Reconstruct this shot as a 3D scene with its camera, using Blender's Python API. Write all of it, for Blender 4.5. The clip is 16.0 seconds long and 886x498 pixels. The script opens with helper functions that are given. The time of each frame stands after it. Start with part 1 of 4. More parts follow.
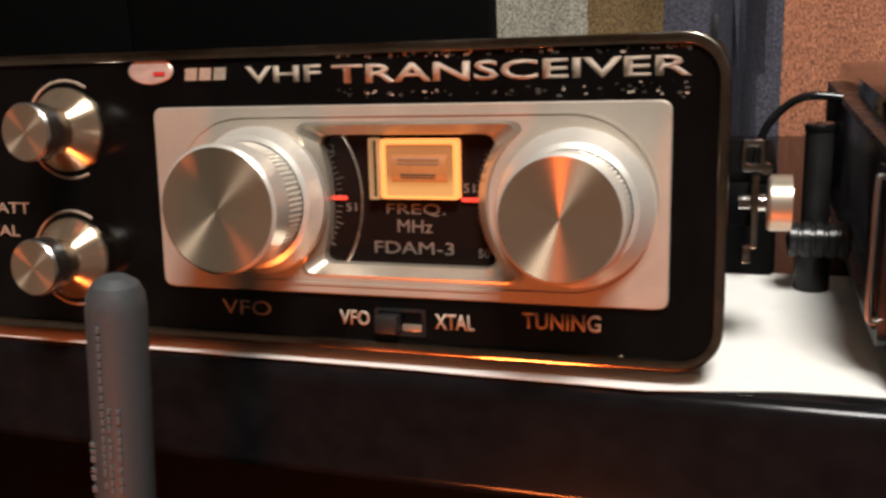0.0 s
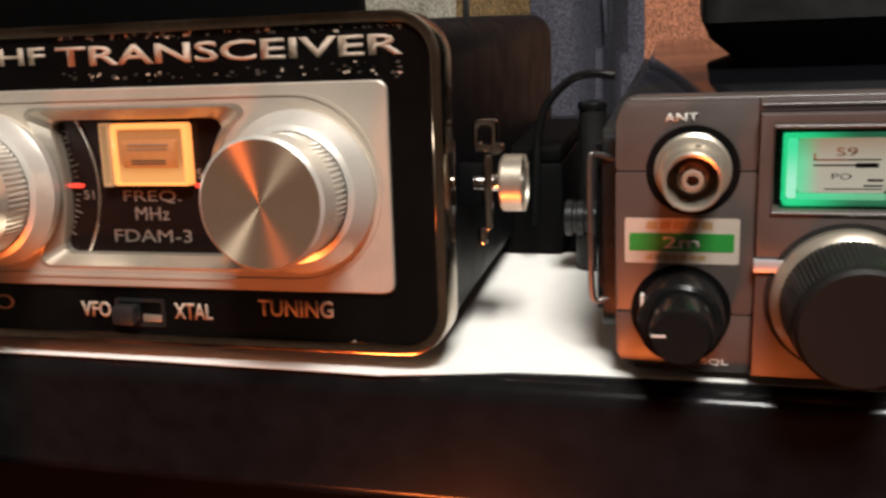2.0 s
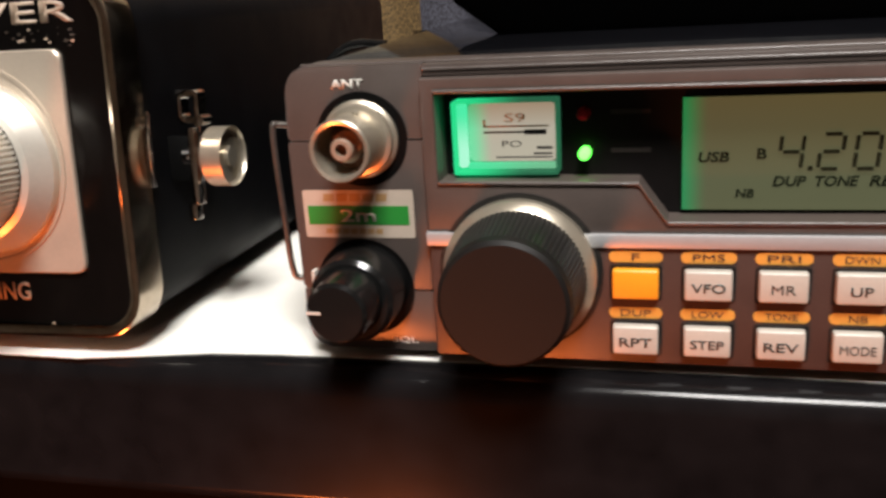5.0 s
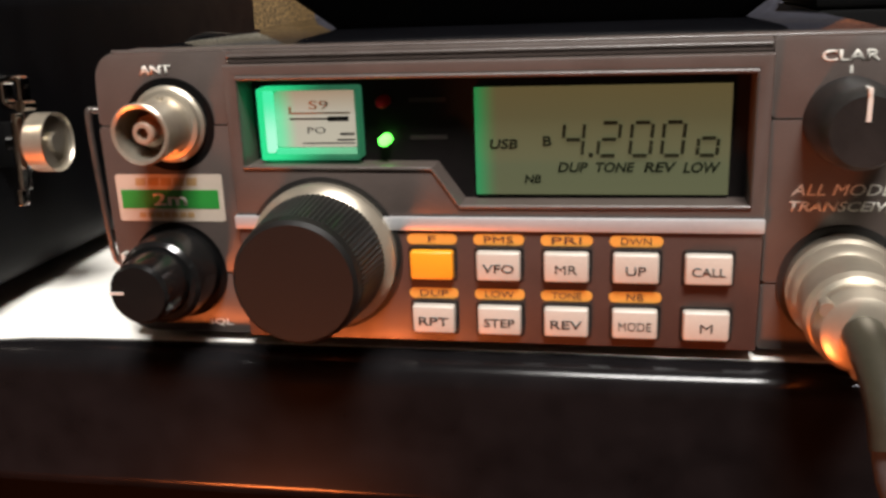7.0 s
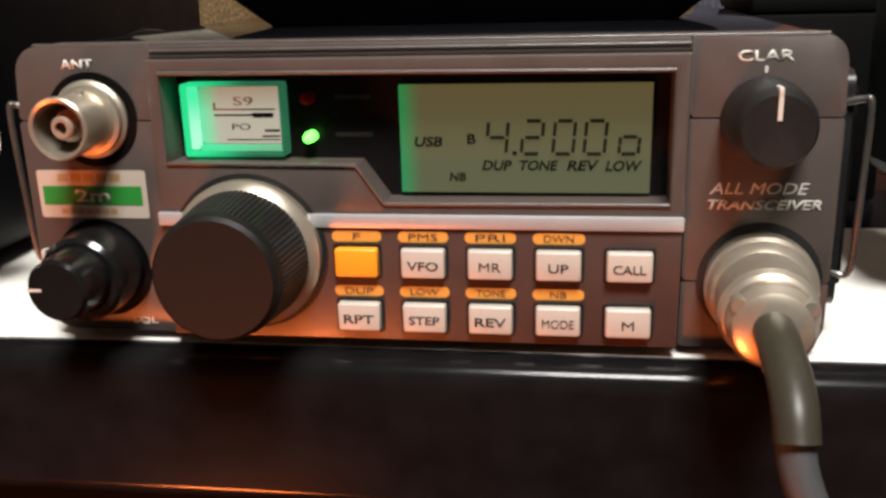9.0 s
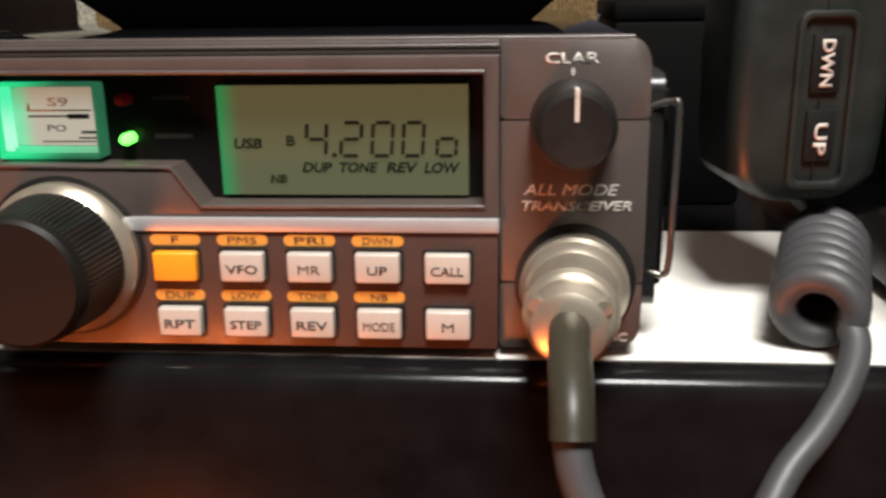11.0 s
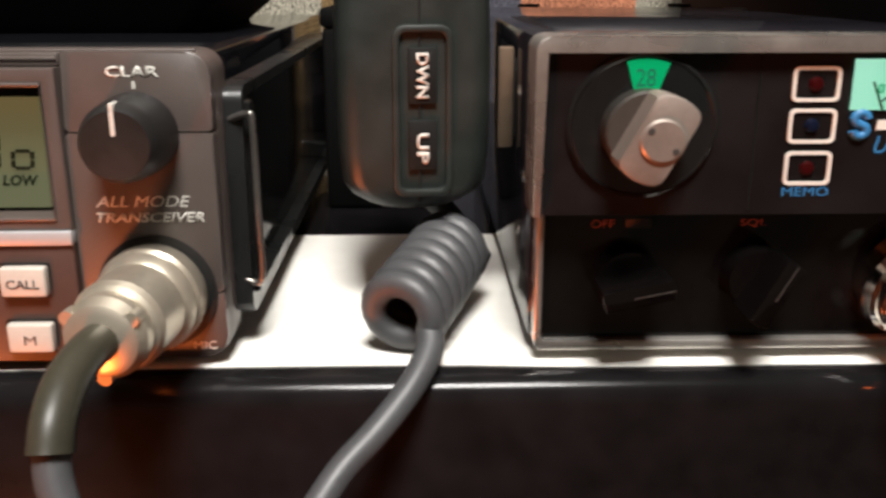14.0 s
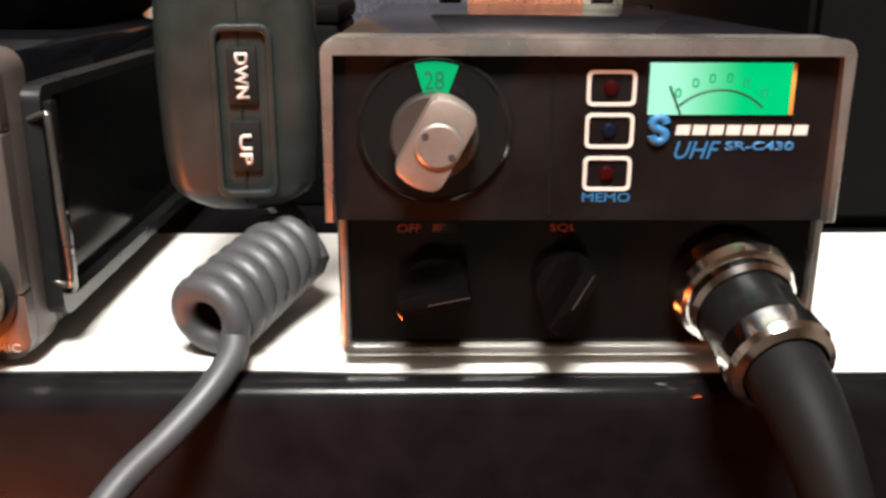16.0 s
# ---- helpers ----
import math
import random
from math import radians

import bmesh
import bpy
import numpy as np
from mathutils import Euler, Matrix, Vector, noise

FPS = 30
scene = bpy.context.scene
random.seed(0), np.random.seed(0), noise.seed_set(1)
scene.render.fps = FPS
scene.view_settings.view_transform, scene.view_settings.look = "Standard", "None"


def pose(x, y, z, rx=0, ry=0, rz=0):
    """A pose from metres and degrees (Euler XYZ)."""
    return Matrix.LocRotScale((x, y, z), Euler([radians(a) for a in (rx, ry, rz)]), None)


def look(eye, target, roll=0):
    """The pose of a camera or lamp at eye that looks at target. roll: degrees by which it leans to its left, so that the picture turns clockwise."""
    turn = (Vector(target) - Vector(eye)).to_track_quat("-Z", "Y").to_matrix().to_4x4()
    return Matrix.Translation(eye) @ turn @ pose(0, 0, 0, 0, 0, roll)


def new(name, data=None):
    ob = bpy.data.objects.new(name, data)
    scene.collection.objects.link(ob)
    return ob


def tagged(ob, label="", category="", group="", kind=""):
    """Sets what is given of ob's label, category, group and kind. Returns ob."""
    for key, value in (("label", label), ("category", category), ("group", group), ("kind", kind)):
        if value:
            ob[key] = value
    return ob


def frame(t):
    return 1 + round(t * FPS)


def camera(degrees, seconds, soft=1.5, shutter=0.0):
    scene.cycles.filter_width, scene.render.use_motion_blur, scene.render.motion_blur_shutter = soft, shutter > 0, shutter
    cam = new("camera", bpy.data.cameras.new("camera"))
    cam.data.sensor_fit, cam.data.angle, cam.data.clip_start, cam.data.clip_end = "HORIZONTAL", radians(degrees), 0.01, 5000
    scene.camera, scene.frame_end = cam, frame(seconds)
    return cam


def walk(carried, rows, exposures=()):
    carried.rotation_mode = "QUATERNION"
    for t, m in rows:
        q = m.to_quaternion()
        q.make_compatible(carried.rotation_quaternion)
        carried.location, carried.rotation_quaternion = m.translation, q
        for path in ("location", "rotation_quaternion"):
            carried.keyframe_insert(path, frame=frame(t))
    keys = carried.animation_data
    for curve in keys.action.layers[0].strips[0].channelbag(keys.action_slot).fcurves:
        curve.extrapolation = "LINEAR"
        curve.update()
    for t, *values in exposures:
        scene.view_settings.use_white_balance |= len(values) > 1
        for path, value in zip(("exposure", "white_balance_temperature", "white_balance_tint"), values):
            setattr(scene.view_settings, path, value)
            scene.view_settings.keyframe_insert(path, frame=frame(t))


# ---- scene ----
cam = camera(52.0, 16.0, soft=2.9, shutter=0.5)
PATH = [
    (0, (-0.03136, -0.19874, 0.08608), (-0.18894, 0.25864, -0.04031), -2.734),
    (0.5, (-0.02186, -0.19465, 0.08450), (-0.17379, 0.26502, -0.04048), -2.777),
    (1, (-0.00980, -0.18925, 0.08583), (-0.15464, 0.27060, -0.04666), -2.932),
    (1.5, (0.00371, -0.18470, 0.08322), (-0.13297, 0.27783, -0.04862), -2.855),
    (2, (0.01457, -0.18077, 0.08308), (-0.11596, 0.28202, -0.05401), -3.146),
    (2.5, (0.02331, -0.17802, 0.08272), (-0.10282, 0.28470, -0.05865), -3.240),
    (3, (0.03448, -0.17392, 0.08052), (-0.09346, 0.28836, -0.06067), -3.481),
    (3.5, (0.04230, -0.17153, 0.07876), (-0.07946, 0.29249, -0.06216), -3.329),
    (4, (0.05384, -0.16717, 0.07833), (-0.07165, 0.29492, -0.06562), -3.571),
    (4.5, (0.06268, -0.16363, 0.07629), (-0.06036, 0.29948, -0.06650), -3.584),
    (5, (0.07235, -0.15841, 0.07609), (-0.05282, 0.30271, -0.07122), -3.753),
    (7.5, (0.09993, -0.16102, 0.07205), (0.01985, 0.31047, -0.07382), -2.005),
    (8, (0.10198, -0.16064, 0.07265), (0.02506, 0.31072, -0.07537), -1.897),
    (10.3, (0.11243, -0.15786, 0.06800), (0.06843, 0.32093, -0.06921), -0.653),
    (10.5, (0.11501, -0.15741, 0.06938), (0.07579, 0.32061, -0.07190), -0.598),
    (11, (0.12715, -0.15687, 0.06883), (0.08723, 0.32170, -0.07036), -0.845),
    (11.5, (0.13574, -0.15582, 0.06832), (0.10836, 0.32397, -0.06971), -0.687),
    (12, (0.14261, -0.15518, 0.07143), (0.13311, 0.32278, -0.07506), -0.114),
    (12.5, (0.15526, -0.15554, 0.06905), (0.14606, 0.32479, -0.06951), -0.452),
    (13, (0.16542, -0.15589, 0.07056), (0.16420, 0.32375, -0.07066), -0.293),
    (13.5, (0.17421, -0.15668, 0.07058), (0.18459, 0.32323, -0.06933), -0.027),
    (14, (0.18608, -0.15789, 0.07166), (0.19745, 0.32150, -0.06996), -0.031),
    (14.5, (0.19801, -0.15815, 0.07059), (0.20557, 0.32222, -0.06795), -0.022),
    (15, (0.20807, -0.15728, 0.07281), (0.21365, 0.32121, -0.07215), -0.050),
    (15.5, (0.21634, -0.15635, 0.07324), (0.22179, 0.32173, -0.07309), 0.012),
    (16, (0.22302, -0.15539, 0.07326), (0.23079, 0.32270, -0.07293), 0.235),
]
walk(cam, [(t, look(eye, target, roll)) for t, eye, target, roll in PATH], exposures=((0, -0.3), (3, -0.22), (5, -0.1), (8, -0.03), (11, 0.0), (13.5, 0.16), (15, 0.42), (16, 0.62)))

# ---- world and lamps ----
world = bpy.data.worlds.new("world")
scene.world = world
world.use_nodes = True
world.node_tree.nodes["Background"].inputs[0].default_value = (0.9, 0.8, 0.7, 1)
world.node_tree.nodes["Background"].inputs[1].default_value = 0.006


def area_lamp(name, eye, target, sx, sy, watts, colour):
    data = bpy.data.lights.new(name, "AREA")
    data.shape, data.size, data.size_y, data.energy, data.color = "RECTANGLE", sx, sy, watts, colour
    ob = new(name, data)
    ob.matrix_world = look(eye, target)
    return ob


# unseen ceiling lamp and low orange desk lamp, inferred from the shadows they throw
area_lamp("ceiling_lamp_light", (0.22, -0.56, 1.0), (0.09, 0.02, 0.0), 0.34, 0.3, 30.0, (1.0, 0.97, 0.93))
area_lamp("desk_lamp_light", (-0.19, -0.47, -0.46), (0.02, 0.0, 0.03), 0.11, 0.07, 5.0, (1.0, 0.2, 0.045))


# ---- materials ----
def mat(name, colour, rough=0.5, metal=0.0, grain=0.0, scale=400.0, bump=0.0, wear=0.0, spec=0.5, aniso=0.0, coat=0.0, emit=None, power=0.0):
    m = bpy.data.materials.new(name)
    m.use_nodes = True
    nt, p = m.node_tree, m.node_tree.nodes["Principled BSDF"]
    p.inputs["Base Color"].default_value = (*colour, 1)
    p.inputs["Roughness"].default_value = rough
    p.inputs["Metallic"].default_value = metal
    p.inputs["Specular IOR Level"].default_value = spec
    p.inputs["Coat Weight"].default_value = coat
    if emit:
        p.inputs["Emission Color"].default_value = (*emit, 1)
        p.inputs["Emission Strength"].default_value = power
    tc = nt.nodes.new("ShaderNodeTexCoord")
    if grain or bump or wear:
        fine = nt.nodes.new("ShaderNodeTexNoise")
        fine.inputs["Scale"].default_value, fine.inputs["Detail"].default_value = scale, 4
        nt.links.new(tc.outputs["Object"], fine.inputs["Vector"])
        broad = nt.nodes.new("ShaderNodeTexNoise")
        broad.inputs["Scale"].default_value, broad.inputs["Detail"].default_value = scale / 14, 3
        nt.links.new(tc.outputs["Object"], broad.inputs["Vector"])
        if grain:
            add = nt.nodes.new("ShaderNodeMath")
            add.operation = "ADD"
            nt.links.new(fine.outputs["Fac"], add.inputs[0])
            nt.links.new(broad.outputs["Fac"], add.inputs[1])
            ramp = nt.nodes.new("ShaderNodeMapRange")
            ramp.inputs["From Min"].default_value, ramp.inputs["From Max"].default_value = 0.6, 1.4
            ramp.inputs["To Min"].default_value, ramp.inputs["To Max"].default_value = 1 - grain, 1 + grain
            nt.links.new(add.outputs[0], ramp.inputs["Value"])
            mix = nt.nodes.new("ShaderNodeVectorMath")
            mix.operation = "SCALE"
            mix.inputs[0].default_value = colour
            nt.links.new(ramp.outputs[0], mix.inputs["Scale"])
            nt.links.new(mix.outputs[0], p.inputs["Base Color"])
        if wear:
            rr = nt.nodes.new("ShaderNodeMapRange")
            rr.inputs["From Min"].default_value, rr.inputs["From Max"].default_value = 0.3, 0.7
            rr.inputs["To Min"].default_value, rr.inputs["To Max"].default_value = max(0.02, rough - wear), min(1, rough + wear)
            nt.links.new(broad.outputs["Fac"], rr.inputs["Value"])
            nt.links.new(rr.outputs[0], p.inputs["Roughness"])
        if bump:
            b = nt.nodes.new("ShaderNodeBump")
            b.inputs["Strength"].default_value, b.inputs["Distance"].default_value = bump, 0.0002
            nt.links.new(fine.outputs["Fac"], b.inputs["Height"])
            nt.links.new(b.outputs["Normal"], p.inputs["Normal"])
    if aniso:
        tan = nt.nodes.new("ShaderNodeTangent")
        tan.direction_type, tan.axis = "RADIAL", "Y"
        nt.links.new(tan.outputs[0], p.inputs["Tangent"])
        p.inputs["Anisotropic"].default_value = aniso
        p.inputs["Anisotropic Rotation"].default_value = 0.25
    return m


BLACK_FACE = mat("black_enamel", (0.0025, 0.0021, 0.002), 0.14, grain=0.4, scale=900, wear=0.08, spec=0.35)
BLACK_CASE = mat("black_crinkle_paint", (0.003, 0.003, 0.0036), 0.45, grain=0.3, scale=1500, bump=0.2, wear=0.06, spec=0.1)
BLACK_PLASTIC = mat("black_plastic", (0.011, 0.0105, 0.01), 0.42, spec=0.35, grain=0.25, scale=1200, bump=0.1, wear=0.1)
BLACK_GLOSS = mat("black_gloss", (0.006, 0.006, 0.006), 0.16, spec=0.4, grain=0.2, scale=500, wear=0.07)
DARK_RUBBER = mat("grey_cord_rubber", (0.045, 0.045, 0.047), 0.5, grain=0.15, scale=900, bump=0.1, wear=0.08)
GREEN_GREY = mat("dark_green_grey_plastic", (0.0125, 0.0155, 0.0135), 0.44, grain=0.2, scale=1500, bump=0.2, wear=0.08)
ANTENNA_GREY = mat("grey_rubber", (0.036, 0.039, 0.041), 0.6, grain=0.12, scale=800, bump=0.12)
BROWN_GREY = mat("brown_grey_plastic", (0.067, 0.052, 0.046), 0.36, grain=0.1, scale=1800, bump=0.12, wear=0.06)
BROWN_PANEL = mat("brown_plastic", (0.056, 0.031, 0.025), 0.38, grain=0.1, scale=1800, bump=0.12, wear=0.06)
ALU_PLATE = mat("satin_aluminium", (0.5, 0.425, 0.345), 0.42, metal=0.5, grain=0.06, scale=1500, bump=0.06, wear=0.05)
ALU_TURNED = mat("turned_aluminium", (0.66, 0.51, 0.355), 0.27, metal=0.9, aniso=0.93)
ALU_SKIRT = mat("bright_satin_skirt", (0.74, 0.69, 0.61), 0.34, metal=0.62, grain=0.05, scale=900, wear=0.06)
ALU_SIDE = mat("machined_aluminium", (0.72, 0.7, 0.66), 0.26, metal=1.0, grain=0.05, scale=900, wear=0.06)
CHROME = mat("chrome", (0.75, 0.72, 0.68), 0.12, metal=1.0, grain=0.08, scale=400, wear=0.06)
NICKEL = mat("nickel", (0.54, 0.48, 0.385), 0.34, metal=0.8, grain=0.1, scale=500, wear=0.08)
SILVER_TRIM = mat("silver_trim", (0.56, 0.53, 0.49), 0.3, metal=0.9, grain=0.12, scale=700, wear=0.12)
TRIM_DULL = mat("dull_worn_trim", (0.2, 0.185, 0.17), 0.35, metal=0.85, grain=0.2, scale=700, wear=0.12)
SATIN_BAR = mat("satin_silver_bar", (0.5, 0.5, 0.51), 0.42, metal=0.55, grain=0.06, scale=1200)
PRINT_WHITE = mat("white_print", (0.52, 0.5, 0.45), 0.55, grain=0.08, scale=2500)
PRINT_WORN = mat("worn_cream_print", (0.33, 0.245, 0.18), 0.5, grain=0.4, scale=1500)
PRINT_DIM = mat("dim_dial_print", (0.15, 0.115, 0.092), 0.5, grain=0.3, scale=1500)
PRINT_BLACK = mat("black_print", (0.03, 0.028, 0.026), 0.5)
PRINT_BLUE = mat("blue_print", (0.02, 0.13, 0.29), 0.5)
PRINT_ORANGE = mat("orange_print", (0.14, 0.032, 0.014), 0.5)
KEY_WHITE = mat("ivory_key_plastic", (0.43, 0.395, 0.345), 0.4, grain=0.06, scale=1500)
KEY_YELLOW = mat("yellow_key_plastic", (0.75, 0.3, 0.015), 0.4, grain=0.06, scale=1500)
TAG_YELLOW = mat("yellow_label_print", (0.55, 0.26, 0.045), 0.5, grain=0.06, scale=1500)
STICKER = mat("foil_sticker", (0.46, 0.38, 0.31), 0.35, metal=0.1, grain=0.06, scale=900)
STICKER_GREEN = mat("green_sticker_print", (0.02, 0.2, 0.03), 0.4, grain=0.05, scale=900)
STICKER_GOLD = mat("brown_sticker_print", (0.36, 0.22, 0.1), 0.45)
# pointer given a red glow of its own
RED_POINTER = mat("red_pointer", (0.9, 0.06, 0.04), 0.4, emit=(1.0, 0.06, 0.03), power=0.7)
DIAL_BLACK = mat("dial_black", (0.009, 0.005, 0.004), 0.25, grain=0.2, scale=900, spec=0.12)
GREEN_LIT = mat("green_lit_window", (0.0, 0.06, 0.025), 0.35, emit=(0.005, 0.6, 0.2), power=0.42, spec=0.03)
LCD_INK = mat("lcd_ink", (0.012, 0.014, 0.008), 0.9, spec=0.0)
LED_GREEN = mat("lit_green_lamp", (0.1, 0.9, 0.1), 0.2, emit=(0.12, 1.0, 0.08), power=4.0)
LED_RED = mat("unlit_red_lamp", (0.3, 0.012, 0.014), 0.25, spec=0.2)
LED_DIM = mat("dark_red_lens", (0.022, 0.0014, 0.0016), 0.3, spec=0.2)
LED_BLUE = mat("unlit_blue_lamp", (0.003, 0.005, 0.014), 0.3, spec=0.2)
PAPER = mat("white_sheet", (0.76, 0.74, 0.69), 0.7, grain=0.05, scale=160, bump=0.15)
LACQUER = mat("black_lacquer", (0.0062, 0.0056, 0.0060), 0.15, grain=0.5, scale=120, wear=0.04, spec=0.15)
BLACK_SATIN = mat("black_satin_moulding", (0.010, 0.0105, 0.0105), 0.3, spec=0.5, grain=0.2, scale=900, wear=0.06)
WINDOW_BLACK = mat("smoked_window", (0.006, 0.005, 0.005), 0.3, spec=0.15, grain=0.2, scale=700)
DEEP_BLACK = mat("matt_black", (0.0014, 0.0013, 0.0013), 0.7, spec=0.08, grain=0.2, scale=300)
DESK_WOOD = mat("dark_stained_wood", (0.012, 0.0045, 0.003), 0.7, grain=0.3, scale=40, wear=0.1, spec=0.08)
PLASTER = mat("warm_plaster", (0.42, 0.36, 0.3), 0.9, grain=0.1, scale=20)
GOLD_BROWN = mat("aged_brass", (0.14, 0.1, 0.068), 0.4, metal=0.6, grain=0.2, scale=300, wear=0.1)


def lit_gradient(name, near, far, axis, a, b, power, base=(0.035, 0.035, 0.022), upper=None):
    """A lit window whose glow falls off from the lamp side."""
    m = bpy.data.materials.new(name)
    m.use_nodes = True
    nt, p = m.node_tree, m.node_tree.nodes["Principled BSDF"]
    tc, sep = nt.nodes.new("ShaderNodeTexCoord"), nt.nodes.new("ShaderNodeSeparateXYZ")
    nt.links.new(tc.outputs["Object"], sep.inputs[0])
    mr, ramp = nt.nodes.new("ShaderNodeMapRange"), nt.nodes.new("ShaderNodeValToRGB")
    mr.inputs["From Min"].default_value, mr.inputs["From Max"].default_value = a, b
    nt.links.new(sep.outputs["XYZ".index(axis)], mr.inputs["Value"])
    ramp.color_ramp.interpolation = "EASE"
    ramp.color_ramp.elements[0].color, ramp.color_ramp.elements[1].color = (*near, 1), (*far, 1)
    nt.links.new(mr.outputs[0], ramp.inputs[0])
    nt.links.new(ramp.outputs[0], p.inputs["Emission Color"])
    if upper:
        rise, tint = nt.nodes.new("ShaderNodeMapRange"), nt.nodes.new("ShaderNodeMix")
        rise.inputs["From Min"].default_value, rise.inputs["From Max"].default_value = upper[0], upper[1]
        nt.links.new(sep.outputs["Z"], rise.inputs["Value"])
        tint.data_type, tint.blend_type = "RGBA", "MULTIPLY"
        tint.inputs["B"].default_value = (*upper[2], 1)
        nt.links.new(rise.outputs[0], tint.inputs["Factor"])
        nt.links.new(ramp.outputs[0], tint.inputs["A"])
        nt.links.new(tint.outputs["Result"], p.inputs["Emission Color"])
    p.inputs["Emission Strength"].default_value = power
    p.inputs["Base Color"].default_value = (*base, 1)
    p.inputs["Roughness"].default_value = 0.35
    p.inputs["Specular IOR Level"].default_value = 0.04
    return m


# upper tint puts a brownish reflection into the lcd's glow
LCD = lit_gradient("lcd_glass", (0.0, 0.8, 0.26), (0.275, 0.288, 0.155), "X", 0.0720, 0.0775, 0.32, base=(0.022, 0.022, 0.012), upper=(0.038, 0.052, (1.12, 0.86, 0.66)))
METER_GREEN = lit_gradient("lit_meter_face", (0.48, 1.0, 0.74), (0.0, 0.62, 0.2), "X", 0.0590, 0.0730, 0.66, base=(0.0, 0.02, 0.01))
METER_CARD = lit_gradient("lit_meter_card", (0.2, 0.95, 0.48), (0.6, 0.54, 0.43), "X", 0.0348, 0.0392, 0.8, upper=(0.0475, 0.052, (0.75, 0.6, 0.5)))
METER_FOOT = lit_gradient("lit_meter_foot", (0.1, 1.0, 0.45), (0.22, 0.62, 0.34), "X", 0.034, 0.050, 0.8, base=(0.005, 0.03, 0.015))
METER_EDGE = lit_gradient("lit_meter_edge", (0.03, 1.0, 0.36), (0.03, 0.16, 0.08), "X", 0.0335, 0.046, 0.75, base=(0.005, 0.03, 0.015))
METER_SIDE = lit_gradient("lit_meter_side", (0.45, 1.0, 0.7), (0.08, 0.9, 0.42), "Z", 0.043, 0.051, 1.0, base=(0.005, 0.03, 0.015))
METER_BACK = lit_gradient("lit_meter_back", (0.02, 0.9, 0.3), (0.16, 0.2, 0.14), "X", 0.034, 0.0388, 0.6, base=(0.005, 0.03, 0.015))
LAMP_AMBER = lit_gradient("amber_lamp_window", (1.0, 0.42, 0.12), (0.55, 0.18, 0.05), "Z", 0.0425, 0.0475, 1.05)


def plaid():
    """Woven plaid: vertical colour bands crossed by faint horizontal ones, with thread relief."""
    m = bpy.data.materials.new("plaid_cloth")
    m.use_nodes = True
    nt, p = m.node_tree, m.node_tree.nodes["Principled BSDF"]
    tc, sep = nt.nodes.new("ShaderNodeTexCoord"), nt.nodes.new("ShaderNodeSeparateXYZ")
    nt.links.new(tc.outputs["Object"], sep.inputs[0])

    def bands(axis, period, stops, shift=0.0):
        k = nt.nodes.new("ShaderNodeMath")
        k.operation = "MULTIPLY_ADD"
        k.inputs[1].default_value, k.inputs[2].default_value = 1 / period, shift
        nt.links.new(sep.outputs[axis], k.inputs[0])
        f = nt.nodes.new("ShaderNodeMath")
        f.operation = "FRACT"
        nt.links.new(k.outputs[0], f.inputs[0])
        r = nt.nodes.new("ShaderNodeValToRGB")
        r.color_ramp.interpolation = "CONSTANT"
        while len(r.color_ramp.elements) < len(stops):
            r.color_ramp.elements.new(0.5)
        for e, (pos, c) in zip(r.color_ramp.elements, stops):
            e.position, e.color = pos, (*c, 1)
        nt.links.new(f.outputs[0], r.inputs[0])
        return r
    cream, ochre, blue, orange = (0.25, 0.23, 0.18), (0.13, 0.08, 0.03), (0.05, 0.049, 0.064), (0.33, 0.125, 0.065)
    warp = bands(0, 0.26, [(0.0, cream), (0.27, ochre), (0.455, blue), (0.73, orange)], 0.785)
    weft = bands(2, 0.24, [(0.0, (1, 1, 1)), (0.5, (0.8, 0.75, 0.7)), (0.62, (0.55, 0.55, 0.62)), (0.8, (0.95, 0.8, 0.6))])
    mul = nt.nodes.new("ShaderNodeMix")
    mul.data_type, mul.blend_type = "RGBA", "MULTIPLY"
    mul.inputs["Factor"].default_value = 1
    nt.links.new(warp.outputs[0], mul.inputs["A"])
    nt.links.new(weft.outputs[0], mul.inputs["B"])
    noise_node = nt.nodes.new("ShaderNodeTexNoise")
    stretch = nt.nodes.new("ShaderNodeMapping")
    stretch.inputs["Scale"].default_value = (850, 850, 600)
    nt.links.new(tc.outputs["Object"], stretch.inputs[0])
    noise_node.inputs["Scale"].default_value = 1.0
    nt.links.new(stretch.outputs[0], noise_node.inputs["Vector"])
    mr = nt.nodes.new("ShaderNodeMapRange")
    mr.inputs["From Min"].default_value, mr.inputs["From Max"].default_value = 0.3, 0.7
    mr.inputs["To Min"].default_value, mr.inputs["To Max"].default_value = 0.3, 1.85
    nt.links.new(noise_node.outputs["Fac"], mr.inputs["Value"])
    sc = nt.nodes.new("ShaderNodeVectorMath")
    sc.operation = "SCALE"
    nt.links.new(mul.outputs["Result"], sc.inputs[0])
    nt.links.new(mr.outputs[0], sc.inputs["Scale"])
    nt.links.new(sc.outputs[0], p.inputs["Base Color"])
    b = nt.nodes.new("ShaderNodeBump")
    b.inputs["Strength"].default_value, b.inputs["Distance"].default_value = 0.5, 0.0005
    nt.links.new(noise_node.outputs["Fac"], b.inputs["Height"])
    nt.links.new(b.outputs["Normal"], p.inputs["Normal"])
    p.inputs["Roughness"].default_value = 0.85
    return m


PLAID = plaid()

# ---- mesh helpers: local shapes are in millimetres, x right, y back, z up ----
MM = 0.001


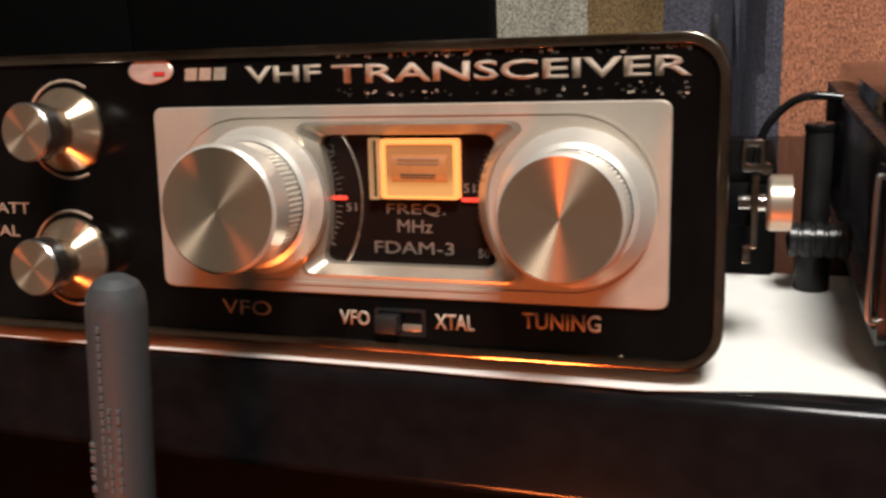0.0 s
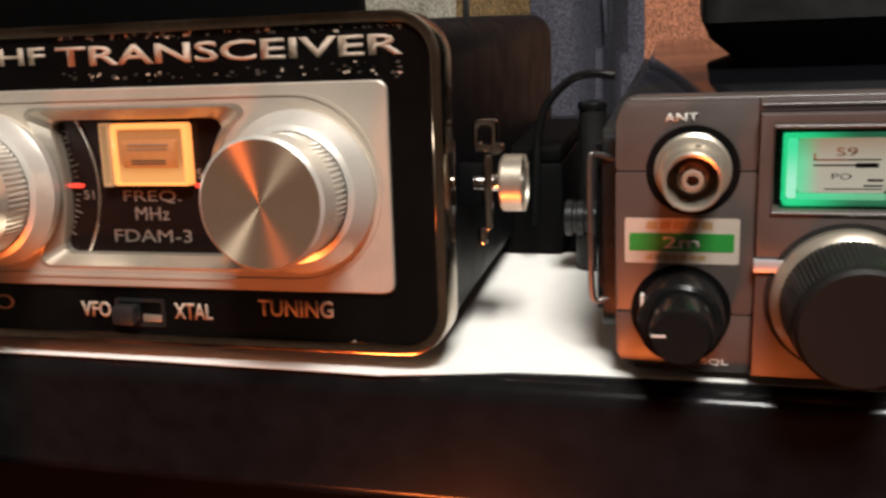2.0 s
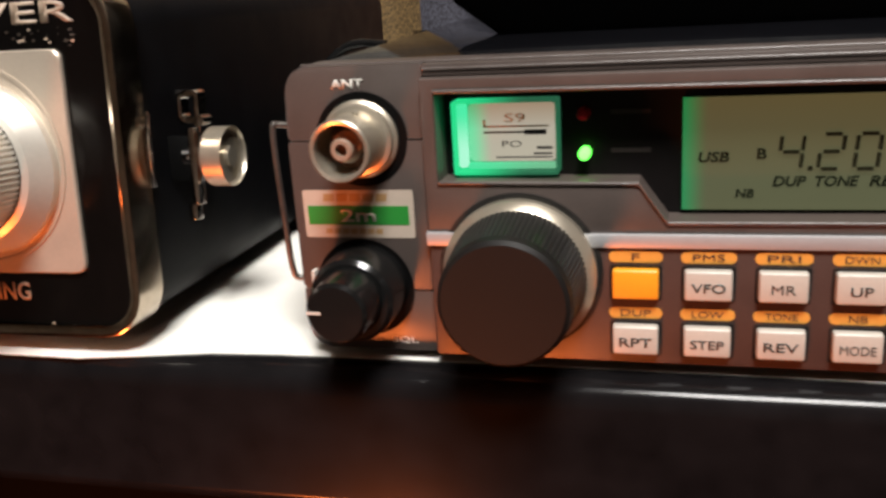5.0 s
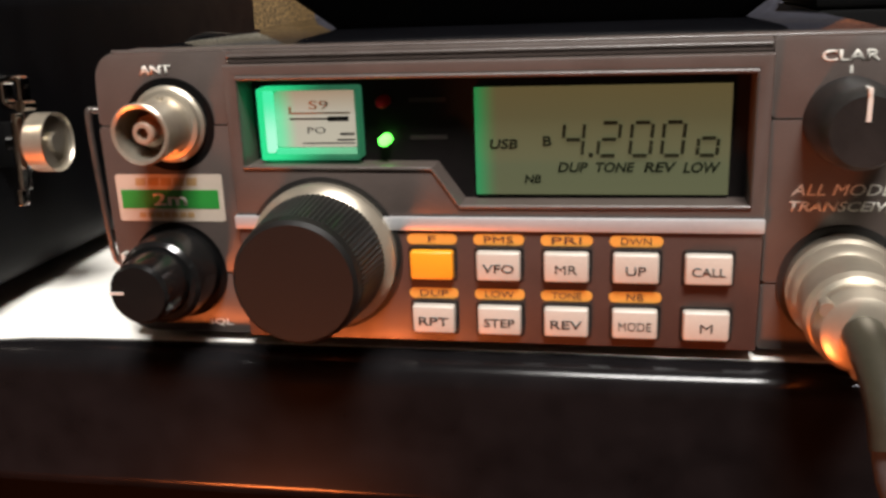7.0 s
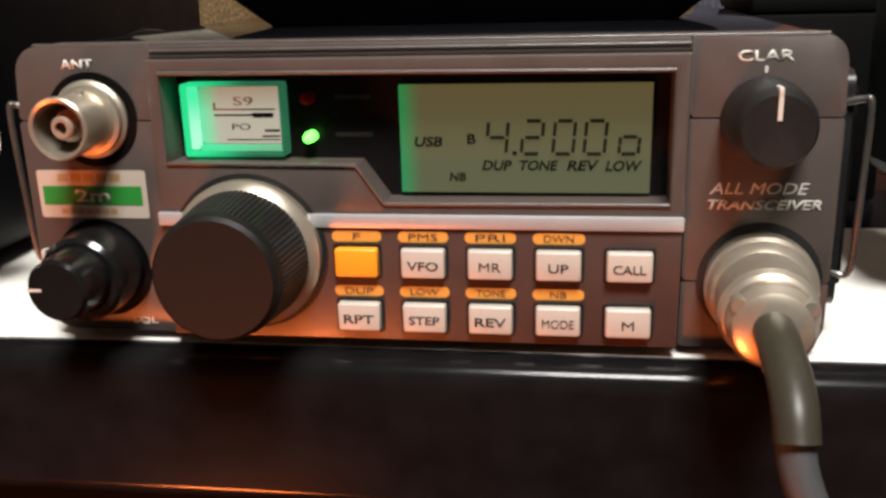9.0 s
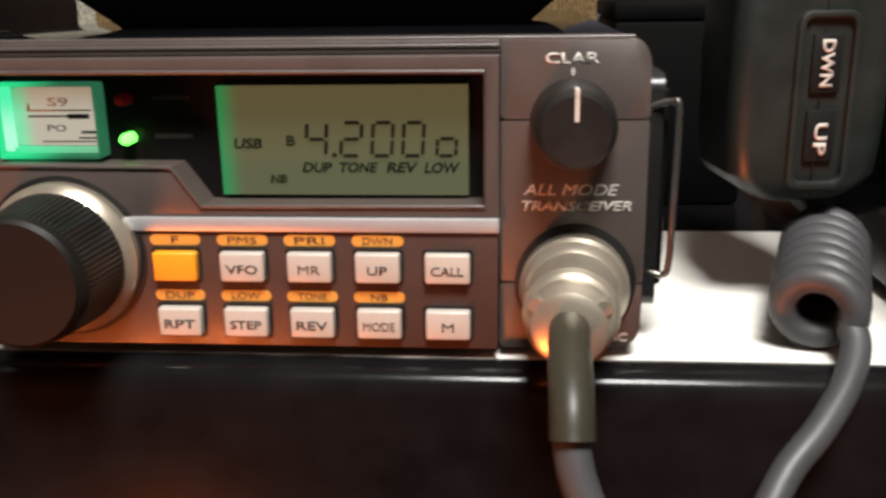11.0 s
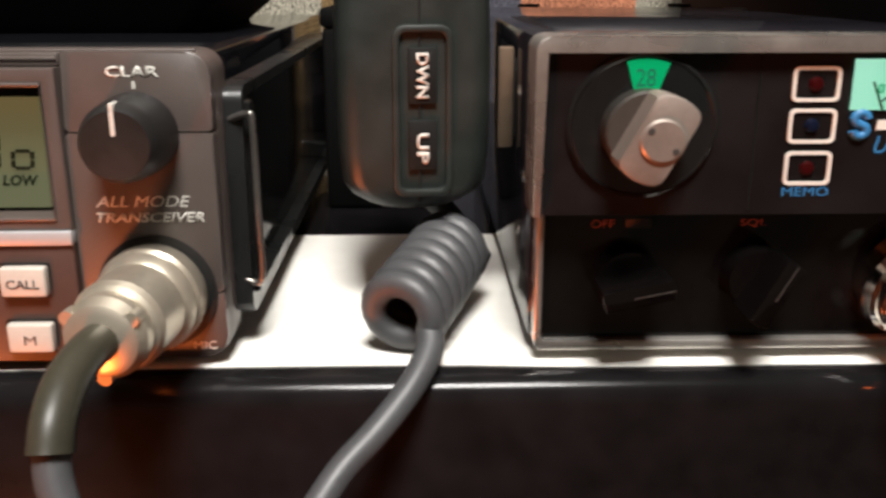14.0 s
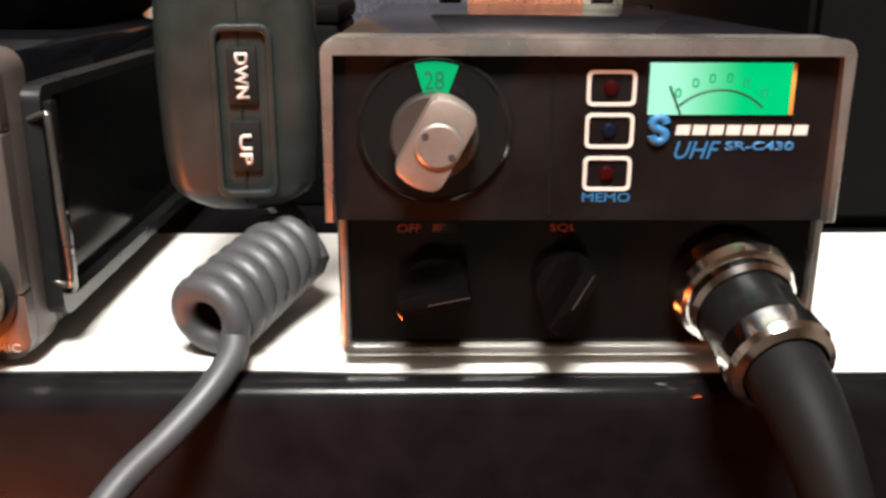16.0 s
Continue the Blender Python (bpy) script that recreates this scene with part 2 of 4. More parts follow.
def part(name, bm, material, parent, label="", smooth=True):
    """Links a bmesh in millimetres as one mesh object under a thing or a part."""
    bmesh.ops.scale(bm, vec=(MM, MM, MM), verts=bm.verts)
    bmesh.ops.recalc_face_normals(bm, faces=bm.faces)
    me = bpy.data.meshes.new(name)
    bm.to_mesh(me)
    bm.free()
    if smooth:
        me.polygons.foreach_set("use_smooth", [True] * len(me.polygons))
        me.set_sharp_from_angle(angle=radians(24))
    me.materials.append(material)
    ob = new(name, me)
    ob.parent = parent
    if label:
        tagged(ob, label)
    return ob


def thing(name, label, category, m=None, group="", kind=""):
    ob = new(name)
    ob.empty_display_size = 0.01
    if m is not None:
        ob.matrix_world = m
    return tagged(ob, label, category, group, kind)


def rbox(x0, x1, y0, y1, z0, z1, r=0.5, seg=2):
    bm = bmesh.new()
    bmesh.ops.create_cube(bm, size=1, matrix=Matrix.Translation(((x0 + x1) / 2, (y0 + y1) / 2, (z0 + z1) / 2)) @ Matrix.Diagonal((x1 - x0, y1 - y0, z1 - z0, 1)))
    if r:
        bmesh.ops.bevel(bm, geom=bm.edges[:], offset=r, segments=seg, affect="EDGES", profile=0.5)
    return bm


def rrect(x0, x1, z0, z1, r, n=5):
    out = []
    for cx, cz, a in ((x1 - r, z1 - r, 0), (x0 + r, z1 - r, 90), (x0 + r, z0 + r, 180), (x1 - r, z0 + r, 270)):
        for i in range(n + 1):
            t = radians(a + 90 * i / n)
            out.append((cx + r * math.cos(t), cz + r * math.sin(t)))
    return out


def prism(poly, y0, y1, r=0.0, seg=2):
    """A polygon in x, z carried from y0 (front) to y1; its front edge rounded by r."""
    bm = bmesh.new()
    a = [bm.verts.new((x, y0, z)) for x, z in poly]
    b = [bm.verts.new((x, y1, z)) for x, z in poly]
    front = bm.faces.new(a)
    bm.faces.new(b[::-1])
    n = len(poly)
    for i in range(n):
        bm.faces.new((a[i], b[i], b[(i + 1) % n], a[(i + 1) % n]))
    if r:
        bmesh.ops.bevel(bm, geom=list(front.edges), offset=r, segments=seg, affect="EDGES", profile=0.5)
    return bm


def ring(outer, inner, y0, y1, r=0.0):
    """The frame between two polygons of equal length, from y0 to y1."""
    bm = bmesh.new()
    n = len(outer)
    v = [[bm.verts.new((x, y, z)) for x, z in poly] for poly, y in ((outer, y0), (inner, y0), (inner, y1), (outer, y1))]
    for a, b in ((0, 1), (1, 2), (2, 3), (3, 0)):
        for i in range(n):
            j = (i + 1) % n
            bm.faces.new((v[a][i], v[a][j], v[b][j], v[b][i]))
    if r:
        es = [e for e in bm.edges if all(abs(w.co.y - y0) < 1e-6 for w in e.verts) and any(len({id(w) for w in e.verts} & {id(q) for q in row}) == 2 for row in (v[0], v[1]))]
        bmesh.ops.bevel(bm, geom=es, offset=r, segments=2, affect="EDGES", profile=0.5)
    return bm


def lathe(profile, cx=0, cz=0, n=64, teeth=0):
    """Turned round the y axis at (cx, cz). profile: rows of radius, y and, where ribbed, rib depth."""
    n = max(n, 18)
    bm = bmesh.new()
    rows = []
    for r, y, *k in profile:
        if r < 1e-6:
            rows.append([bm.verts.new((cx, y, cz))])
            continue
        row = []
        for i in range(n):
            t = 2 * math.pi * i / n
            rr = r - (k[0] if k and (i * max(teeth, 1) * 2 // n) % 2 else 0)
            row.append(bm.verts.new((cx + rr * math.cos(t), y, cz + rr * math.sin(t))))
        rows.append(row)
    for a, b in zip(rows, rows[1:]):
        for i in range(n):
            j = (i + 1) % n
            if len(a) == 1 and len(b) == 1:
                break
            if len(a) == 1:
                bm.faces.new((a[0], b[i], b[j]))
            elif len(b) == 1:
                bm.faces.new((a[i], a[j], b[0]))
            else:
                bm.faces.new((a[i], a[j], b[j], b[i]))
    return bm


def spline(points, steps=8):
    """A smooth line through the points."""
    p = [Vector(q) for q in points]
    p = [2 * p[0] - p[1], *p, 2 * p[-1] - p[-2]]
    out = []
    for a, b, c, d in zip(p, p[1:], p[2:], p[3:]):
        for i in range(steps):
            t = i / steps
            out.append(0.5 * (2 * b + (c - a) * t + (2 * a - 5 * b + 4 * c - d) * t * t + (3 * b - a - 3 * c + d) * t ** 3))
    return out + [p[-2]]


def tube(points, radius, n=10, closed=False):
    """A round bar along the points; radius a number or one for each point."""
    pts = [Vector(q) for q in points]
    n = max(n, 16) if n > 4 else n
    rad = radius if isinstance(radius, (list, tuple)) else [radius] * len(pts)
    bm = bmesh.new()
    count = len(pts)
    side, rows = None, []
    for i, q in enumerate(pts):
        if closed:
            d = (pts[(i + 1) % count] - pts[i - 1]).normalized()
        else:
            d = (pts[min(i + 1, count - 1)] - pts[max(i - 1, 0)]).normalized()
        if side is None:
            side = d.orthogonal().normalized()
        side = (side - side.dot(d) * d).normalized()
        up = d.cross(side)
        rows.append([bm.verts.new(q + rad[i] * (math.cos(2 * math.pi * k / n) * side + math.sin(2 * math.pi * k / n) * up)) for k in range(n)])
    for a, b in zip(rows, rows[1:] + (rows[:1] if closed else [])):
        for k in range(n):
            bm.faces.new((a[k], a[(k + 1) % n], b[(k + 1) % n], b[k]))
    if not closed:
        bm.faces.new(rows[0][::-1])
        bm.faces.new(rows[-1])
    return bm


def lettering(name, body, x0, x1, z0, z1, y, material, parent, label="", shear=0.0, bold=0.0, turn=None, depth=0.12):
    """Words in the built-in font, fitted into a box of x and z, their face towards -y."""
    cu = bpy.data.curves.new(name, "FONT")
    cu.body, cu.shear, cu.offset, cu.resolution_u = body, shear, bold, 3
    tmp = new(name, cu)
    bpy.context.view_layer.update()
    me = bpy.data.meshes.new_from_object(tmp.evaluated_get(bpy.context.evaluated_depsgraph_get()))
    bpy.data.objects.remove(tmp)
    bm = bmesh.new()
    bm.from_mesh(me)
    bpy.data.meshes.remove(me)
    for v in bm.verts:
        v.co = Vector((v.co.x, 0, v.co.y)) if turn is None else Vector((v.co.y, 0, -v.co.x))
    lo = Vector([min(v.co[k] for v in bm.verts) for k in range(3)])
    hi = Vector([max(v.co[k] for v in bm.verts) for k in range(3)])
    for v in bm.verts:
        v.co = Vector((x0 + (v.co.x - lo.x) / (hi.x - lo.x) * (x1 - x0), y, z0 + (v.co.z - lo.z) / (hi.z - lo.z) * (z1 - z0)))
    ext = bmesh.ops.extrude_face_region(bm, geom=bm.faces[:])
    bmesh.ops.translate(bm, vec=(0, depth, 0), verts=[g for g in ext["geom"] if isinstance(g, bmesh.types.BMVert)])
    return part(name, bm, material, parent, label, smooth=False)


def bar(name, x0, x1, z0, z1, y, material, parent, label="", depth=0.2, r=0.0):
    return part(name, prism(rrect(x0, x1, z0, z1, r, 3) if r else [(x0, z0), (x1, z0), (x1, z1), (x0, z1)], y, y + depth), material, parent, label, smooth=False)


def mark(name, x0, x1, z0, z1, y, count, material, parent, label="", depth=0.2):
    """A maker's mark as a row of plain slanted blocks."""
    w = (x1 - x0) / count
    for i in range(count):
        a, b, sl = x0 + w * i, x0 + w * (i + 0.82), 0.12 * (z1 - z0)
        part(name, prism([(a, z0), (b, z0), (b + sl, z1), (a + sl, z1)], y, y + depth), material, parent, label, smooth=False)


def joined(*bms):
    """Several bmeshes as one."""
    out = bmesh.new()
    for b in bms:
        me = bpy.data.meshes.new("joined")
        b.to_mesh(me)
        b.free()
        out.from_mesh(me)
        bpy.data.meshes.remove(me)
    return out


def polar(poly, cx, cz, n=420):
    """The outline met by n even rays from a point inside it."""
    out = []
    for k in range(n):
        a = 2 * math.pi * k / n
        dx, dz = math.cos(a), math.sin(a)
        best = None
        for (x0, z0), (x1, z1) in zip(poly, poly[1:] + poly[:1]):
            ex, ez = x1 - x0, z1 - z0
            den = dx * ez - dz * ex
            if abs(den) < 1e-9:
                continue
            t = ((x0 - cx) * ez - (z0 - cz) * ex) / den
            u = ((x0 - cx) * dz - (z0 - cz) * dx) / den
            if t > 0 and -1e-6 <= u <= 1 + 1e-6 and (best is None or t < best):
                best = t
        out.append((cx + best * dx, cz + best * dz))
    return out


def loops(rows):
    """A skin through outlines of equal length, each given with its depth."""
    bm = bmesh.new()
    vs = [[bm.verts.new((x, y, z)) for x, z in poly] for poly, y in rows]
    n = len(vs[0])
    for a, b in zip(vs, vs[1:]):
        for i in range(n):
            bm.faces.new((a[i], a[(i + 1) % n], b[(i + 1) % n], b[i]))
    return bm


# ---- the setting ----
SHELF = pose(0, 0.0004, 0.0017, 0, 0, 0.15)
SHEET_TOP = 0.0020


def structure(name, bm, material, label, category, m=None):
    ob = part(name, bm, material, None, smooth=True)
    if m is not None:
        ob.matrix_world = m
    return tagged(ob, label, category, kind="structure")


shelf = thing("shelf", "black lacquered shelf board with a rounded front edge", "shelf", SHELF, kind="structure")
prof = [(-2.2 - 4.8 * math.sin(radians(t)), -4.8 + 4.8 * math.cos(radians(t))) for t in range(0, 91, 9)] + [(-7.0, -5.4), (-7.0, -28.2), (-7.0, -29), (-6.2, -31.0), (-4, -32), (400, -32), (400, 0), (-1.6, 0)]
bm = bmesh.new()
ends = [[bm.verts.new((x, y, z)) for y, z in prof] for x in (-620, 720)]
for i in range(len(prof)):
    j = (i + 1) % len(prof)
    bm.faces.new((ends[0][i], ends[0][j], ends[1][j], ends[1][i]))
bm.faces.new(ends[0][::-1])
bm.faces.new(ends[1])
part("board", bm, LACQUER, shelf)
sheet = thing("sheet", "white paper sheet lying on the black shelf", "sheet", SHELF)
bm = bmesh.new()
cols, rows_ = 90, 14
grid = []
for i in range(cols + 1):
    x = -600 + 1300 * i / cols
    edge = 0.5 * noise.noise(Vector((x * 0.013, 0, 0))) + 0.3 * noise.noise(Vector((x * 0.05, 3, 0)))
    if x < 14:
        edge -= min(6.0, max(0.0, (-18 - x) * 0.2))
    if x > 190:
        edge -= min(1.8, (x - 190) * 0.06)
    grid.append([bm.verts.new((x, edge + (92 - edge) * (j / rows_) ** 1.3, 0.3 + 0.12 * noise.noise(Vector((x * 0.02, j * 0.6, 5))))) for j in range(rows_ + 1)])
for a, b in zip(grid, grid[1:]):
    for j in range(rows_):
        bm.faces.new((a[j], b[j], b[j + 1], a[j + 1]))
ext = bmesh.ops.extrude_face_region(bm, geom=bm.faces[:])
bmesh.ops.translate(bm, vec=(0, 0, -0.22), verts=[g for g in ext["geom"] if isinstance(g, bmesh.types.BMVert)])
part("paper", bm, PAPER, sheet)

# cloth hung behind the shelf
bm = bmesh.new()
cols = 160
pairs = []
for i in range(cols + 1):
    x = -192 + 640 * i / cols
    y = 405 + 5 * math.sin(x * 0.045) + 3 * math.sin(x * 0.11 + 1)
    pairs.append([bm.verts.new((x, y + 46 * math.exp(-((x + 37 - 0.14 * (z - 90)) / 9) ** 2), z)) for z in (-300, 40, 90, 140, 500)])
for a, b in zip(pairs, pairs[1:]):
    for j in range(4):
        bm.faces.new((a[j], b[j], b[j + 1], a[j + 1]))
ext = bmesh.ops.extrude_face_region(bm, geom=bm.faces[:])
bmesh.ops.translate(bm, vec=(0, 1.2, 0), verts=[g for g in ext["geom"] if isinstance(g, bmesh.types.BMVert)])
curtain = thing("curtain", "plaid woven curtain in cream, ochre, blue and orange", "curtain")
part("cloth", bm, PLAID, curtain)

structure("desk", rbox(-900, 1000, -1200, -10, -750, -720, 3), DESK_WOOD, "dark stained wooden desk below the shelf", "desk")
# added black panel hides the orange-lit wall under the shelf
structure("under_shelf_panel", rbox(-900, 1000, 30, 48, -720, -33, 1), DEEP_BLACK, "matt black panel added below the shelf to keep it dark", "cabinet")
# unseen room shell, added; its plaster tone sets how much light bounces back
structure("wall_back", rbox(-1500, 1700, 470, 520, -1000, 1700, 0), PLASTER, "dim plaster wall behind the curtain", "wall")
structure("wall_front", rbox(-1500, 1700, -2050, -2000, -1000, 1700, 0), PLASTER, "dim plaster wall", "wall")
structure("wall_left", rbox(-1550, -1500, -2000, 470, -1000, 1700, 0), PLASTER, "dim plaster wall", "wall")
structure("wall_right", rbox(1700, 1750, -2000, 470, -1000, 1700, 0), PLASTER, "dim plaster wall", "wall")
structure("floor", rbox(-1550, 1750, -2050, 520, -1050, -1000, 0), DESK_WOOD, "dark wooden floor", "floor")
structure("ceiling", rbox(-1550, 1750, -2050, 520, 1700, 1750, 0), PLASTER, "plain plaster ceiling", "ceiling")


# ---- knobs and small fittings ----
def aluminium_knob(name, parent, cx, cz, y, r_base, r_face, length, label):
    """A machined knob: wide skirt, ribbed waist, turned face."""
    k = part(name, lathe([(0, y), (r_base, y), (r_base, y - 2.2), (r_base - 0.5, y - 2.8), (r_face + 1.5, y - 6.0), (r_face + 0.2, y - 6.6)], cx, cz, 96), ALU_SKIRT, parent, label)
    part("ribbed_grip", lathe([(r_face - 0.2, y - 6.4), (r_face, y - 6.8, 0.45), (r_face, y - 0.62 * length, 0.45), (r_face - 0.2, y - 0.64 * length)], cx, cz, 288, 72), ALU_SKIRT, k)
    part("rim", lathe([(r_face - 0.3, y - 0.63 * length), (r_face + 0.25, y - 0.66 * length), (r_face + 0.25, y - length + 0.7), (r_face - 0.5, y - length)], cx, cz, 96), ALU_SKIRT, k)
    part("turned_face", lathe([(r_face - 0.5, y - length), (r_face - 0.7, y - length + 0.05), (0.4, y - length + 0.12), (0, y - length + 0.2)], cx, cz, 96), ALU_TURNED, k)
    return k


# ---- the old transceiver with aluminium knobs ----
OLD = pose(-0.0475, -0.0034, 0.0025, -5.3, 0, 1.2) @ Matrix.Diagonal((0.987, 1, 1, 1))
old = thing("vintage_transceiver", "vintage black transceiver with satin aluminium dial plate and turned knobs", "transceiver", OLD)
bm = prism(rrect(-206, 11.4, 4.4, 76, 9, 8), 6, 186, 0.6)
for v in bm.verts:
    v.co.z += 0.06 * (v.co.y - 6)
part("case", bm, BLACK_CASE, old)
TARNISHED = mat("tarnished_chrome", (0.46, 0.39, 0.31), 0.16, metal=1.0, grain=0.25, scale=500, wear=0.1)
part("chrome_bezel", ring(rrect(-207.5, 12.6, 3.4, 77.6, 10, 8), rrect(-205, 10.2, 6.0, 75.0, 7.5, 8), -1.6, 7.5, 0.5), TARNISHED, old, "worn chrome bezel round the front")
part("front_plate", ring(rrect(-205.2, 10.4, 5.8, 75.2, 7.6, 8), rrect(-128.2, -0.6, 18.4, 62.4, 2.0, 8), -0.6, 6), BLACK_FACE, old, "glossy black front plate with chipped paint")
for x in (-190, -8):
    for y in (14, 168):
        f = part("foot", lathe([(0, 0), (5, 0), (5, 4.6), (0, 4.6)], 0, 0, 24), BLACK_PLASTIC, old)
        f.matrix_local = pose(x * MM, y * MM, (4.1 + 0.0924 * y) * MM, -90, 0, 0)


def dial_window(o):
    """The dial window's outline, its sides hollowed round the two knobs; o grows it."""
    z0, z1 = 24.8 - o, 56.2 + o
    zs = [z0 + 2.2 + (z1 - z0 - 4.4) * i / 12 for i in range(13)]
    right = [(-20.8 - math.sqrt((22.9 - o) ** 2 - (z - 40.6) ** 2 * 0.96), z) for z in zs]
    left = [(-122.0 + math.sqrt((40.4 - o) ** 2 - (z - 40.6) ** 2) - 0.2 * o, z) for z in zs]
    br, tr, bl, tl = right[0], right[-1], left[0], left[-1]
    return ([(bl[0] + 2.0, z0), (br[0] - 2.4, z0), (br[0] - 0.8, z0 + 0.7)] + right
            + [(tr[0] - 0.8, z1 - 0.7), (tr[0] - 2.4, z1), (tl[0] + 2.0, z1), (tl[0] + 0.5, z1 - 0.7)] + left[::-1] + [(bl[0] + 0.5, z0 + 0.7)])


def dial_loop(o):
    return polar(dial_window(o), -61.5, 40.6)


plate_edge = rrect(-129.4, 0.6, 17.4, 63.4, 2.2, 6)
plate = part("dial_plate", loops([(polar(plate_edge, -61.5, 40.6), -0.4), (polar(plate_edge, -61.5, 40.6), -1.4), (polar(rrect(-129.1, 0.3, 17.7, 63.1, 2.0, 6), -61.5, 40.6), -1.7), (dial_loop(3.0), -1.7)]), ALU_PLATE, old, "satin aluminium dial plate")
part("raised_frame", ring(rrect(-124.4, -1.2, 19.6, 61.4, 20.4, 14), rrect(-123.7, -1.9, 20.3, 60.7, 19.8, 14), -2.0, -1.6), ALU_PLATE, plate)
win = part("window_bezel", loops([(dial_loop(3.1), -1.75), (dial_loop(2.5), -1.9), (dial_loop(0.2), 0.6), (dial_loop(0.0), 1.2), (dial_loop(0.0), 3.6)]), NICKEL, old, "bright bevelled edge round the dial window")
part("dial_glass", prism(rrect(-128, -2, 19.4, 61.4, 2, 3), 3.4, 4.2), DIAL_BLACK, win)
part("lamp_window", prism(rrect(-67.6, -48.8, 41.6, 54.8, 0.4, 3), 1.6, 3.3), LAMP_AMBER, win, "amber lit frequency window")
EDGE_AMBER = mat("amber_acrylic_edge", (0.3, 0.12, 0.03), 0.15, emit=(1.0, 0.33, 0.085), power=1.75)
part("lamp_frame", ring(rrect(-68.2, -48.5, 40.9, 55.2, 0.7, 3), rrect(-67.0, -49.8, 41.5, 53.9, 0.5, 3), 0.8, 3.3, 0.3), EDGE_AMBER, win, "glowing amber acrylic frame")
# side glass and drum given their own glow in place of the lamp's light
part("lamp_side_glass", ring(rrect(-71.2, -68.8, 40.7, 55.4, 0.3, 2), rrect(-70.8, -69.2, 41.2, 54.9, 0.2, 2), 0.9, 3.3), mat("dim_amber_edge", (0.2, 0.12, 0.06), 0.15, emit=(1.0, 0.55, 0.25), power=0.35), win)
part("frequency_drum", lathe([(0, -7.0), (1.5, -7.0), (1.5, 7.0), (0, 7.0)], 0, 0, 24), mat("drum_lit_paint", (0.16, 0.07, 0.03), 0.4, grain=0.4, scale=700, emit=(1.0, 0.3, 0.07), power=0.4), win).matrix_local = pose(-58.3 * MM, 1.6 * MM, 48.2 * MM, 0, 0, 90) @ Matrix.Diagonal((1, 1, 2.2, 1))
for z, w in ((50.2, 5.2), (49.2, 5.2), (46.6, 4.4), (45.9, 4.4)):
    bar("drum_line", -58.3 - w, -58.3 + w, z, z + 0.3, -0.05, PRINT_DIM if z > 49 else PRINT_BLACK, win)
bar("red_pointer", -86.0, -78.0, 40.3, 41.2, 2.6, RED_POINTER, win, "red pointer", depth=0.5)
bar("red_pointer", -48.2, -41.0, 40.3, 41.2, 2.6, RED_POINTER, win, "red pointer", depth=0.5)
lettering("lettering", "FREQ.", -67.8, -52.6, 36.5, 39.5, 3.25, PRINT_DIM, win)
lettering("lettering", "MHz", -65.0, -56.0, 32.5, 35.6, 3.25, PRINT_DIM, win)
lettering("lettering", "FDAM-3", -71.2, -50.6, 27.2, 30.2, 3.25, PRINT_DIM, win)
for cx, r, first, last in ((-101.5, 20.6, -46, 50), (-21.5, 23.4, 140, 222)):
    for k in range(27):
        a = radians(first + k * (last - first) / 26)
        r0, r1 = (r, r + (2.4 if k % 4 == 0 else 1.4)) if cx < -60 else (r - (2.2 if k % 4 == 0 else 1.2), r)
        p0, p1 = (cx + r0 * math.cos(a), 40.6 + r0 * math.sin(a)), (cx + r1 * math.cos(a), 40.6 + r1 * math.sin(a))
        part("scale_tick", tube([(p0[0], 3.3, p0[1]), (p1[0], 3.3, p1[1])], 0.13, 4), PRINT_DIM, win)
part("dial_edge", tube([(-103.0 + 29 * math.cos(radians(t)), 3.0, 40.4 + 29 * math.sin(radians(t))) for t in range(-33, 34, 3)], 0.35, 6), ALU_SIDE, win)
for body, x, z in (("51", -78.6, 37.4), ("52", -84.0, 51.8), ("51", -48.0, 42.4), ("50", -44.4, 26.8)):
    lettering("lettering", body, x, x + 2.8, z, z + 2.1, 3.25, PRINT_DIM, win)
aluminium_knob("vfo_knob", old, -99.6, 40.4, -1.6, 18.2, 14.8, 21, "turned aluminium tuning knob with ribbed grip")
aluminium_knob("tuning_knob", old, -20.3, 39.9, -1.6, 17.8, 13.4, 20.5, "turned aluminium knob with brushed face")
lettering("title_lettering", "VHF", -102.8, -82.2, 69.0, 73.0, -0.75, PRINT_WORN, old, bold=0.018)
lettering("title_lettering", "TRANSCEIVER", -79.4, 4.4, 68.4, 72.8, -0.75, PRINT_WORN, old, "worn cream capital lettering", bold=0.018)
mark("maker_mark", -120.0, -107.6, 70.0, 73.0, -0.75, 3, PRINT_WORN, old, "worn cream maker's mark")
em = part("emblem", lathe([(0, -1.0), (6.2, -0.9), (6.8, -0.5)], 0, 0, 40), mat("red_white_emblem", (0.55, 0.4, 0.34), 0.35, metal=0.4, grain=0.4, scale=260), old, "oval metal emblem")
bar("emblem_mark", 1.2, 4.6, -2.2, -0.6, -1.25, mat("red_enamel", (0.5, 0.02, 0.02), 0.4), em, "red enamel mark")
em.matrix_local = pose(-130 * MM, 0, 72.6 * MM) @ Matrix.Diagonal((1, 1, 0.5, 1))
lettering("lettering", "VFO", -113.0, -98.8, 10.6, 14.4, -0.75, PRINT_WORN, old)
lettering("lettering", "VFO", -79.7, -71.6, 9.6, 13.4, -0.75, PRINT_WORN, old, bold=0.02)
lettering("lettering", "XTAL", -54.6, -44.6, 9.8, 13.6, -0.75, PRINT_WORN, old, bold=0.02)
lettering("lettering", "TUNING", -32.8, -14.4, 11.2, 15.2, -0.75, PRINT_WORN, old, bold=0.02)
